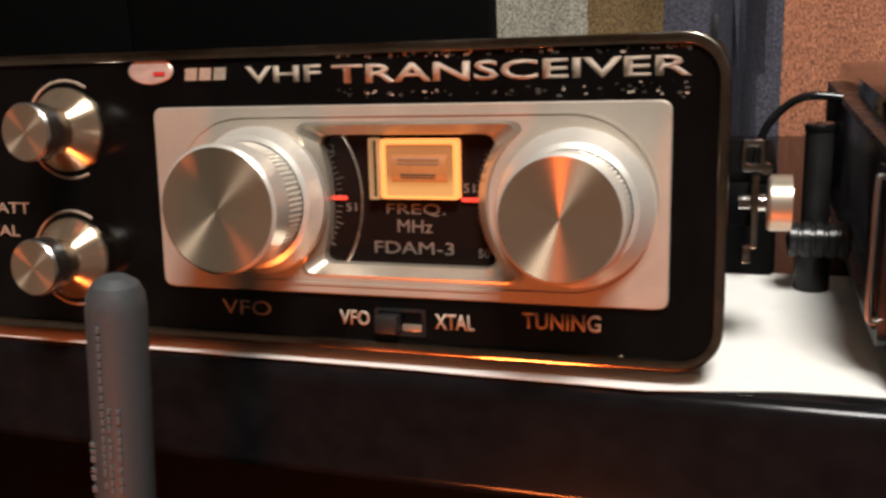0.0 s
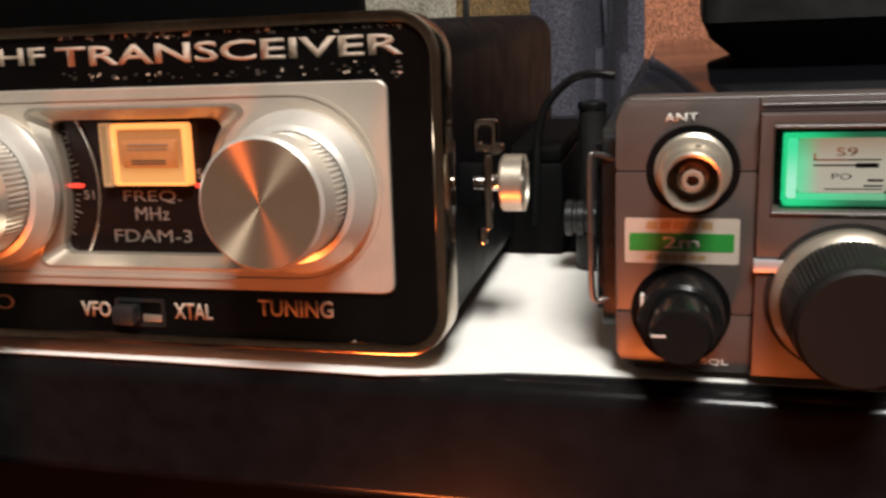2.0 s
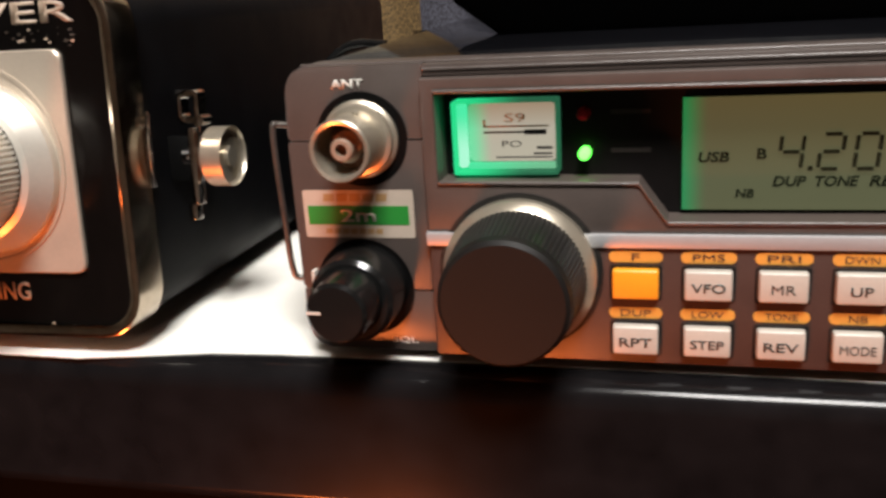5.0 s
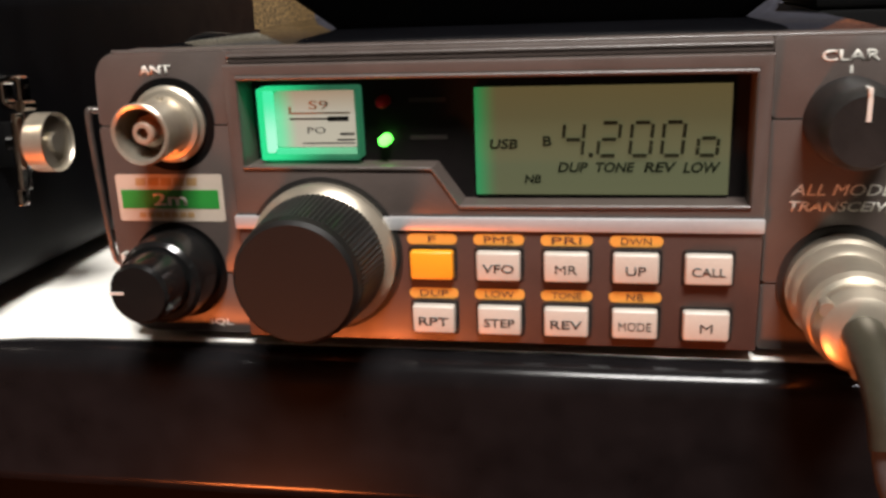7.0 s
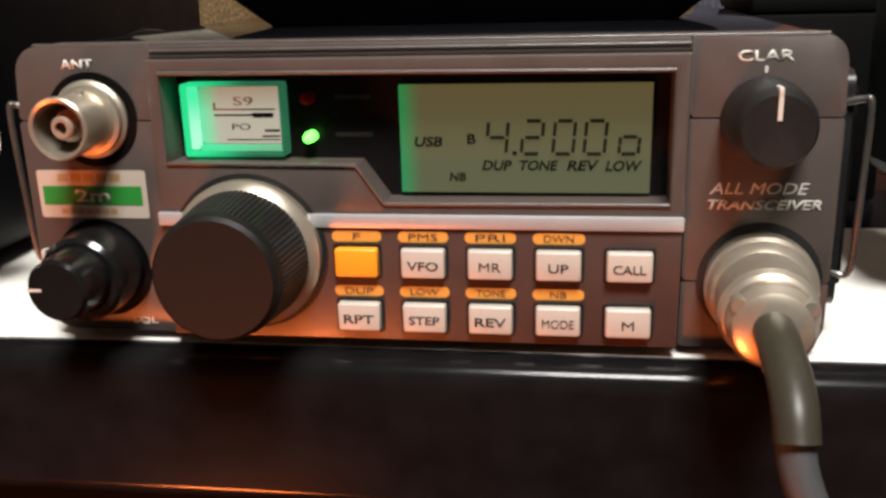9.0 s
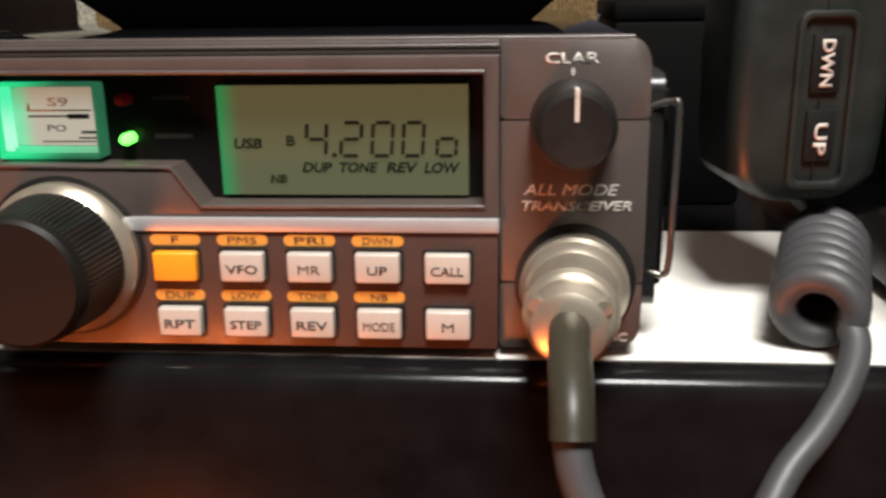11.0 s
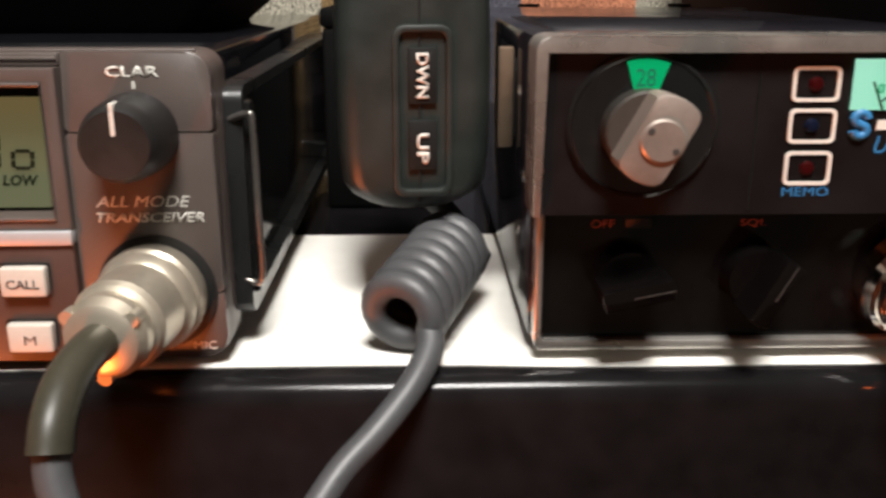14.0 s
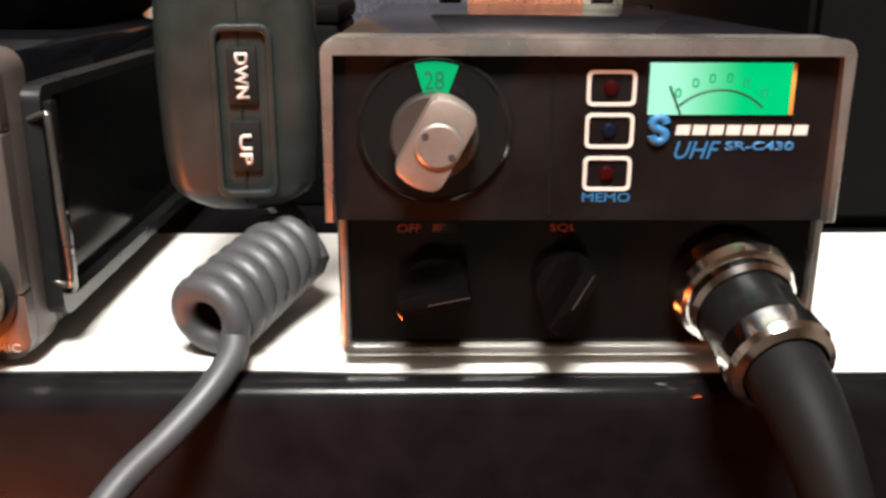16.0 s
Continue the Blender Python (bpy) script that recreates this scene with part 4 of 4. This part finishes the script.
for z, hw, yf in ((-0.6, 6.0, 4.5), (0.0, 8.2, 2.6), (1.2, 10.6, 1.2), (3.2, 14.0, 0.4), (5.6, 15.8, 0.0), (12, 16.6, 0.0), (30, 17.0, -0.2), (52, 16.2, -0.4), (75, 15.0, 0.0)):
    row = []
    for x, z_ in rrect(-0.93 * hw, 0.95 * hw, yf, 26, min(4.5, hw * 0.6), 5):
        row.append(bm.verts.new((x - 0.2, z_, z)))
    sec.append(row)
for a, b in zip(sec, sec[1:]):
    for i in range(len(a)):
        bm.faces.new((a[i], a[(i + 1) % len(a)], b[(i + 1) % len(a)], b[i]))
bm.faces.new(sec[0][::-1])
bm.faces.new(sec[-1])
part("body", bm, GREEN_GREY, mic)
part("seam", rbox(0.6, 0.9, -0.65, 3, 1.5, 74, 0.1, 1), BLACK_PLASTIC, mic)
part("key_surround", ring(rrect(-4.8, 7.4, 3.0, 37.6, 2.6, 5), rrect(-3.4, 6.0, 4.6, 36.2, 1.6, 5), -1.5, 1, 0.4), GREEN_GREY, mic, "raised oval key surround")
for z0, z1, body in ((22.0, 33.2, "DWN"), (8.6, 18.8, "UP")):
    k = part("key", rbox(-1.6, 4.2, -1.0, 1, z0, z1, 0.3), MIC_KEY, mic, "black key with white lettering")
    lettering("key_lettering", body, 0.0, 2.5, z0 + 1.2, z1 - (1.0 if body == "DWN" else 2.6), -1.36, PRINT_WHITE, k, turn=90, bold=0.03)
cord = thing("coiled_cord", "grey coiled rubber microphone cord resting on the sheet", "cord")
A, B = Vector((181.8, 2.4, 11.0)), Vector((193.0, 36.0, 15.4))
ax = (B - A).normalized()
s1 = ax.cross(Vector((0, 0, 1))).normalized()
s2 = s1.cross(ax)
hel = []
turns, per = 7.0, 22
for i in range(int(turns * per) + 1):
    t = i / per
    a = 2 * math.pi * t + radians(-20)
    hel.append(A.lerp(B, t / turns) + (6.1 + 0.3 * min(t, 1)) * (math.cos(a) * s1 + math.sin(a) * s2))
lead = [Vector(p) for p in ((134.7, -44.4, 10.6), (135.8, -46.8, 4.4), (139.6, -49.2, -4.4), (145.6, -49.4, -14.4), (152, -44.6, -20.8), (159, -36, -21.5), (166, -27, -15), (171.8, -20, -8.6), (178, -15, -3.6), (184, -8.4, 1.8), (187.2, -2.4, 6.2))]
pts = spline(lead + hel[:1], 6) + hel[1:] + spline([hel[-1], (193, 41, 20), (188, 42, 25), (185.2, 41, 28)], 5)[1:]
n_lead = len(lead) * 6
part("straight_lead", tube(pts[: n_lead + 1], 2.65, 18), DARK_RUBBER, cord)
part("coil", tube(pts[n_lead:], 2.62, 18), DARK_RUBBER, cord)

# ---- the black uhf transceiver with the green meter ----
uhf = thing("uhf_transceiver", "black transceiver with silver frame, channel knob and green-lit meter", "transceiver", pose(-0.00647, -0.0065, 0) @ Matrix.Diagonal((1.035, 1, 1, 1)))
part("case", rbox(205.4, 289.2, 12.8, 190, 5.2, 62.4, 1.2), mat("purple_black_gloss", (0.012, 0.011, 0.014), 0.1, grain=0.3, scale=400, wear=0.05), uhf, "glossy dark metal case")
u_frame = [(204.6, 30.4)] + [(x, z) for x, z in rrect(204.6, 289.6, 20, 61.4, 2.4, 5)[6:12]][::-1] + [(x, z) for x, z in rrect(204.6, 289.6, 20, 61.4, 2.4, 5)[:6]][::-1] + [(289.6, 30.4), (288.0, 30.4), (288.0, 59.0), (206.2, 59.0), (206.2, 30.4)]
part("upper_frame", prism(u_frame, 1.6, 13.4, 0.35), SILVER_TRIM, uhf, "worn silver frame")
part("lower_frame", ring(rrect(206.2, 290.6, 4.0, 33.2, 1.6, 3), rrect(207.6, 289.2, 6.0, 32.6, 0.8, 3), 4.0, 10, 0.4), SILVER_TRIM, uhf, "worn silver frame")
part("upper_panel", prism(rrect(205.9, 288.3, 30.3, 59.5, 0.5, 4), 4.0, 12.4), mat("dark_brown_black_panel", (0.0055, 0.0044, 0.0044), 0.4, spec=0.25, grain=0.25, scale=900, wear=0.1, bump=0.05), uhf)
part("lower_panel", prism(rrect(207.2, 289.4, 5.6, 32.9, 0.8, 3), 6, 9), BLACK_FACE, uhf)
part("panel_seam", rbox(241.6, 242.0, 3.85, 4.2, 31, 59, 0), BLACK_GLOSS, uhf)
ch = part("channel_dial", lathe([(0, 3.9), (12.6, 3.9), (12.6, 3.2), (12.0, 2.7), (11.6, 2.9), (0, 2.9)], 222.6, 46.2, 72), BLACK_GLOSS, uhf, "clear channel dial with lit window")
a0, a1 = radians(70), radians(106)
arc = [(222.6 + r * math.cos(a), 46.2 + r * math.sin(a)) for r, seq in ((11.4, (0, 0.25, 0.5, 0.75, 1)), (5.2, (1, 0.75, 0.5, 0.25, 0))) for a in [a0 + (a1 - a0) * q for q in seq]]
part("lit_window", prism(arc, 2.5, 3.0), GREEN_LIT, ch, "green lit channel number window")
lettering("channel_number", "28", 221.0, 224.2, 53.0, 56.0, 2.38, mat("dark_green_print", (0.0, 0.1, 0.05), 0.5), ch)
KNOB_GREY = mat("dull_brushed_knob", (0.25, 0.21, 0.18), 0.45, metal=0.55, grain=0.15, scale=700, wear=0.1)
# knob base darkened: the shade beside the blade is in its colour
kn = part("pointer_knob", lathe([(0, 3), (7.0, 3), (7.0, -1.5), (6.6, -2.0), (0, -2.0)], 222.6, 45.8, 56), mat("shaded_nickel", (0.075, 0.07, 0.062), 0.4, metal=0.7, grain=0.1, scale=500), uhf, "silver pointer knob")
blade = []
ang = radians(62)
for i in range(28):
    t = 2 * math.pi * i / 28
    u, v = 7.5 * math.cos(t), 7.5 * math.sin(t)
    v = max(-3.9, min(3.9, v))
    blade.append((222.8 + u * math.cos(ang) - v * math.sin(ang), 45.6 + u * math.sin(ang) + v * math.cos(ang)))
part("blade", prism(blade, -8.6, -1.5, 0.5), KNOB_GREY, kn)
part("hub", lathe([(3.6, -8.4), (3.6, -9.0), (3.2, -9.2), (0, -9.2)], 223.2, 45.6, 32), KNOB_GREY, kn)
for a in (140, 320):
    part("hub_hole", lathe([(0.55, -9.1), (0.55, -9.3), (0, -9.3)], 223.2 + 2.6 * math.cos(radians(a)), 45.6 + 2.6 * math.sin(radians(a)), 12), PRINT_BLACK, kn)
for z, m_ in ((53.2, LED_DIM), (46.0, LED_BLUE), (38.6, LED_DIM)):
    x = 251.3
    b = part("memory_lamp", ring(rrect(x - 4.0, x + 4.0, z - 3.0, z + 3.0, 1.0, 4), rrect(x - 3.4, x + 3.4, z - 2.4, z + 2.4, 0.6, 4), 3.6, 4.1), PRINT_WHITE, uhf, "white square outline round a dark lamp")
    part("lens", lathe([(0, 3.0), (0.9, 3.2), (1.3, 4.0)], x, z, 20), m_, b)
lettering("lettering", "MEMO", 247.4, 255.4, 33.6, 35.2, 3.8, PRINT_BLUE, uhf)
mt = part("signal_meter", prism([(257.4, 48.8), (280.4, 48.8), (280.4, 57.4), (257.4, 57.4)], 3.4, 4.2), METER_GREEN, uhf, "green-lit signal meter")
mt.data.transform(Matrix.Translation((-0.2, 0, 0)))
mt.matrix_local = Matrix.Translation((0.2, 0, 0))
part("meter_edge", rbox(280.3, 281.0, 3.2, 4.2, 48.8, 57.4, 0.2), TAG_YELLOW, uhf)
needle_mat = mat("meter_ink", (0.0, 0.06, 0.03), 0.5)
for bm_, n_ in ((tube([(269 + 9.6 * math.cos(radians(t)), 3.3, 43.4 + 9.6 * math.sin(radians(t))) for t in range(44, 137, 6)], 0.22, 5), "scale_arc"), (tube([(262.6, 3.3, 48.9), (260.6, 3.3, 53.6)], 0.22, 5), "needle")):
    part(n_, bm_, needle_mat, uhf)
for i, t in enumerate((128, 112, 98, 84, 70, 52)):
    cx, cz = 269 + 11.4 * math.cos(radians(t)), 43.0 + 12 * math.sin(radians(t))
    part("scale_mark", ring(rrect(cx - 0.5, cx + 0.5, cz - 0.8, cz + 0.8, 0.4, 2), rrect(cx - 0.25, cx + 0.25, cz - 0.5, cz + 0.5, 0.2, 2), 3.2, 3.4), mat("meter_green_ink", (0.0, 0.25, 0.1), 0.5) if i == 0 else bpy.data.materials["meter_green_ink"], uhf)
part("emblem", tube([(259.4 + 1.1 * math.cos(radians(t)), 3.8, 47.3 + 1.0 * math.sin(radians(t))) for t in range(0, 300, 30)], 0.8, 6), PRINT_BLUE, uhf, "blue round emblem")
part("emblem", tube([(259.4 + 1.1 * math.cos(radians(t)), 3.8, 45.2 + 1.0 * math.sin(radians(t))) for t in range(180, 480, 30)], 0.8, 6), PRINT_BLUE, uhf, "blue round emblem")
mark("maker_mark", 262.2, 284.4, 45.3, 47.0, 3.85, 8, PRINT_WHITE, uhf, "white maker's mark")
lettering("lettering", "UHF", 262.3, 269.8, 41.2, 44.2, 3.8, PRINT_BLUE, uhf, shear=0.3)
lettering("lettering", "SR-C430", 270.6, 282.0, 42.6, 44.2, 3.8, PRINT_BLUE, uhf, bold=0.03)
lettering("lettering", "OFF", 216.2, 220.4, 27.6, 29.2, 5.8, PRINT_ORANGE, uhf)
bar("lettering", 222.4, 227.0, 27.6, 29.2, 5.85, mat("faint_print", (0.05, 0.03, 0.025), 0.6), uhf)
lettering("lettering", "SQL", 243.0, 247.8, 27.6, 29.2, 5.8, PRINT_ORANGE, uhf)
for cx, a in ((222.6, 12), (246.0, 62)):
    k = part("bar_knob", lathe([(0, 6), (6.0, 6), (5.6, 1.0), (0, 1.0)], cx, 18.6, 40), BLACK_FACE, uhf, "black bar knob")
    c_, s_ = math.cos(radians(a)), math.sin(radians(a))
    poly = [(cx + u * c_ - v * s_, 18.6 + u * s_ + v * c_) for u, v in ((-6, -1.9), (6, -1.9), (6.4, 0), (6, 1.9), (-6, 1.9), (-6.4, 0))]
    part("grip", prism(poly, -7.5, 2, 0.5), BLACK_FACE, k)
    part("index", tube([(cx - 1.0 * c_, -7.7, 18.6 - 1.0 * s_), (cx + 6 * c_, -7.7, 18.6 + 6 * s_)], 0.1, 4), TRIM_DULL, k)
for x in (212, 282):
    for y in (20, 175):
        part("foot", lathe([(0, 0), (4, 0), (4, 5.4), (0, 5.4)], 0, 0, 20), BLACK_PLASTIC, uhf).matrix_local = pose(x * MM, y * MM, (SHEET_TOP / MM - 0.15) * MM, 90, 0, 0) @ pose(0, 0, 0, 0, 0, 180)
for ob in uhf.children:
    kind_of = ob.name.split(".")[0]
    top = max(v.co.z for v in ob.data.vertices)
    if kind_of in ("case", "foot"):
        continue
    ob.location += Vector((0, 0.0042, 0.0002) if top < 0.0334 else (0, 0, 0.0015))
uplug = thing("uhf_microphone_plug", "chrome microphone plug with a thick black rubber boot", "plug", pose(0.2785, 0.0045, 0.0182, 17, 0, 7) @ Matrix.Diagonal((1, 1.28, 1, 1)))
part("coupling_ring", lathe([(0, 0), (11.0, 0), (11.2, -3.0), (10.6, -4.4), (9.8, -4.8), (9.8, -6.4), (9.0, -7.2)], 0, 0, 64), CHROME, uplug)
part("barrel", lathe([(8.6, -7.0), (8.4, -14.0), (8.0, -15.0)], 0, 0, 56), BLACK_GLOSS, uplug)
part("collar", lathe([(7.6, -14.6), (9.2, -15.2), (9.4, -18.6), (8.8, -19.6), (7.4, -20.2)], 0, 0, 56), CHROME, uplug)
part("boot", tube(spline([(0, -18, 0), (0.4, -25, -1.6), (1.2, -32.5, -6.4), (2.2, -39.5, -14), (3.0, -43.5, -22), (3.4, -45.5, -32)], 6), [7.0 - 0.12 * i for i in range(25)] + [3.2] * 6, 20), mat("black_boot_rubber", (0.005, 0.0048, 0.0045), 0.6, spec=0.12, grain=0.2, scale=900), uplug, "thick black rubber boot")

# ---- things standing in front of and round the radios ----
ant = thing("antenna", "grey rubber whip antenna rising in front of the shelf", "antenna", pose(-0.1478, -0.058, 0.0395, 0, 6.0, 0))
rod = lathe([(0, 0), (2.6, 0.5), (4.6, 1.9), (5.6, 4.2), (5.9, 7), (6.2, 60), (6.6, 130), (0, 130)], 0, 0, 32)
bmesh.ops.rotate(rod, verts=rod.verts, cent=(0, 0, 0), matrix=Matrix.Rotation(radians(-90), 3, "X"))
part("rod", rod, ANTENNA_GREY, ant)
FAINT_PRINT = mat("faint_grey_print", (0.075, 0.08, 0.08), 0.6)
random.seed(11)
for x, z0, z1, w in ((-3.0, -46, -35, 0.8), (0.2, -44, -10, 0.35), (1.6, -45, -26, 0.35), (3.2, -45, -26, 0.4)):
    z = z0
    while z < z1:
        h = random.uniform(0.9, 1.7)
        depth = math.sqrt(6.1 ** 2 - x * x)
        part("printed_bar", rbox(x - w, x + w, -depth - 0.22, -depth + 0.8, z, z + h, 0.05, 1), FAINT_PRINT, ant)
        z += h + random.choice((0.5, 0.5, 0.5, 1.4))

spk = thing("speaker", "black speaker box with chamfered base resting on the lcd transceiver", "speaker", pose(0.0785, 0.068, 0.0596))


def loft(rows, r):
    bm = bmesh.new()
    sec = [[bm.verts.new((u, v, z)) for u, v in rrect(-x, x, y0, y1, r, 4)] for z, x, y0, y1 in rows]
    for a, b in zip(sec, sec[1:]):
        for i in range(len(a)):
            bm.faces.new((a[i], a[(i + 1) % len(a)], b[(i + 1) % len(a)], b[i]))
    bm.faces.new(sec[0][::-1])
    bm.faces.new(sec[-1])
    return bm


part("base", loft(((0, 51, 0, 90), (0.6, 51.6, -0.4, 91), (8, 60, -6, 96), (11.6, 61.6, -7.6, 97.6)), 5), DEEP_BLACK, spk)
part("cabinet", loft(((12, 62, -8, 98), (70, 62, -8, 98), (72, 60, -6, 96)), 5), BLACK_PLASTIC, spk)

# black backdrop added for the dark area left of the curtain
backdrop = thing("dark_backdrop", "tall matt black backdrop added for the dark area beside the curtain", "cabinet", pose(-0.46, 0.372, 0.0017))
part("back_block", rbox(-260, 268, 6, 60, 0, 420, 2), DEEP_BLACK, backdrop)
part("front_panel", rbox(-258, 0, 0, 6, 4, 416, 1.5), DEEP_BLACK, backdrop)
part("front_panel", rbox(2, 266, 0, 6, 4, 416, 1.5), DEEP_BLACK, backdrop)

stack = thing("stacked_unit", "dark unit on round rubber feet above the black transceiver", "unit", pose(0.264, 0.160, 0.0623))
part("body", rbox(-42, 42, -2, 90, 9, 60, 2), BLACK_PLASTIC, stack)
for x, y in ((-32, 10), (2, 6), (32, 10), (-32, 80), (32, 80)):
    f = part("rubber_foot", lathe([(0, 0), (4.6, 0), (5.6, 9.5), (0, 9.5)], 0, 0, 24), BLACK_PLASTIC, stack)
    f.matrix_local = pose(x * MM, y * MM, 0, 90, 0, 0) @ pose(0, 0, 0, 0, 0, 180)

hanger = part("hanger_strip", rbox(201.6, 204.7, 40.0, 42.0, 37.6, 58.6, 0.4), GOLD_BROWN, uhf, "aged brass microphone hanger strip")
part("hanger_arm", rbox(203.0, 205.9, 41.4, 44.0, 40.0, 56.0, 0.3), BLACK_PLASTIC, hanger)
for y, z in ((33.8, 50.4), (22.8, 35.0), (30.2, 22.3)):
    part("side_screw", lathe([(0, 0), (1.0, 0.15), (1.3, 0.6), (1.3, 1.6), (0, 1.6)], 0, 0, 18), CHROME, uhf, "small chrome side screw").matrix_local = pose(204.9 * MM, y * MM, z * MM, 0, 0, -90)
# black box added to fill the dark area beyond the uhf transceiver
rear = thing("dark_cabinet", "tall black box added for the dark area by the shelf's end", "cabinet", pose(0.345, 0.10, SHEET_TOP))
part("body", rbox(-18, 220, 0, 250, 0, 160, 3), DEEP_BLACK, rear)
part("front_panel", rbox(-16, 218, -4, -0.3, 4, 156, 1), DEEP_BLACK, rear)
# box added in place of the dark shape and shadow behind the microphone
for x, y, w in ((0.176, 0.125, 20),):
    dk = thing("black_filler_box", "black box added for the dark shape behind the microphone", "box", pose(x, y, SHEET_TOP))
    part("body", rbox(-w, w, 0, 60, 0, 56, 1.5), DEEP_BLACK, dk)
    part("lid", rbox(-w - 0.6, w + 0.6, -0.6, 60.6, 56, 62, 1.5), DEEP_BLACK, dk)

con = thing("antenna_plug", "black cylindrical antenna plug with a ribbed sleeve and thin lead", "plug", pose(-0.0125, 0.078, SHEET_TOP))


def upright(profile, n=32):
    bm = lathe(profile, 0, 0, n)
    bmesh.ops.rotate(bm, verts=bm.verts, cent=(0, 0, 0), matrix=Matrix.Rotation(radians(90), 3, "X"))
    return bm


part("body", upright([(0, 0), (5.0, 0.2), (5.0, 18), (3.8, 19), (3.8, 46.4), (3.2, 47.4), (0, 47.4)]), BLACK_PLASTIC, con)
part("cap", upright([(0, 46.8), (4.1, 46.8), (4.1, 48.2), (3.6, 48.8), (1.6, 48.8), (1.4, 48.2), (0, 48.2)]), BLACK_GLOSS, con)
sleeve = lathe([(0, -8)] + [(r, y) for k in range(5) for r, y in ((4.6, -8 + 3.4 * k), (5.2, -7.6 + 3.4 * k), (5.2, -5.8 + 3.4 * k), (4.6, -5.4 + 3.4 * k))] + [(0, 9)], 0, 0, 36)
part("ribbed_sleeve", sleeve, BLACK_SATIN, con, "ribbed black sleeve").matrix_local = pose(0.001, -0.0064, 0.0165, 0, 0, 90)
part("lead", tube(spline([(6, 8, 55), (-2, 8, 55.6), (-8, 8, 53.4), (-14, 7, 47), (-16.6, 6, 38), (-17.2, 4, 26), (-17.6, 2, 12)], 8), 1.25, 10), BLACK_GLOSS, con)
# low box added to keep the gap behind the sheet dark
strip = thing("low_filler_box", "low matt black box added to darken the gap behind the two transceivers", "box", pose(-0.029, 0.089, SHEET_TOP))
part("body", rbox(-16, 6.5, 0, 60, 0, 29, 1.5), DEEP_BLACK, strip)
part("lid", rbox(-15.6, 6.1, 0.4, 59.6, 29, 34, 1.2), DEEP_BLACK, strip)
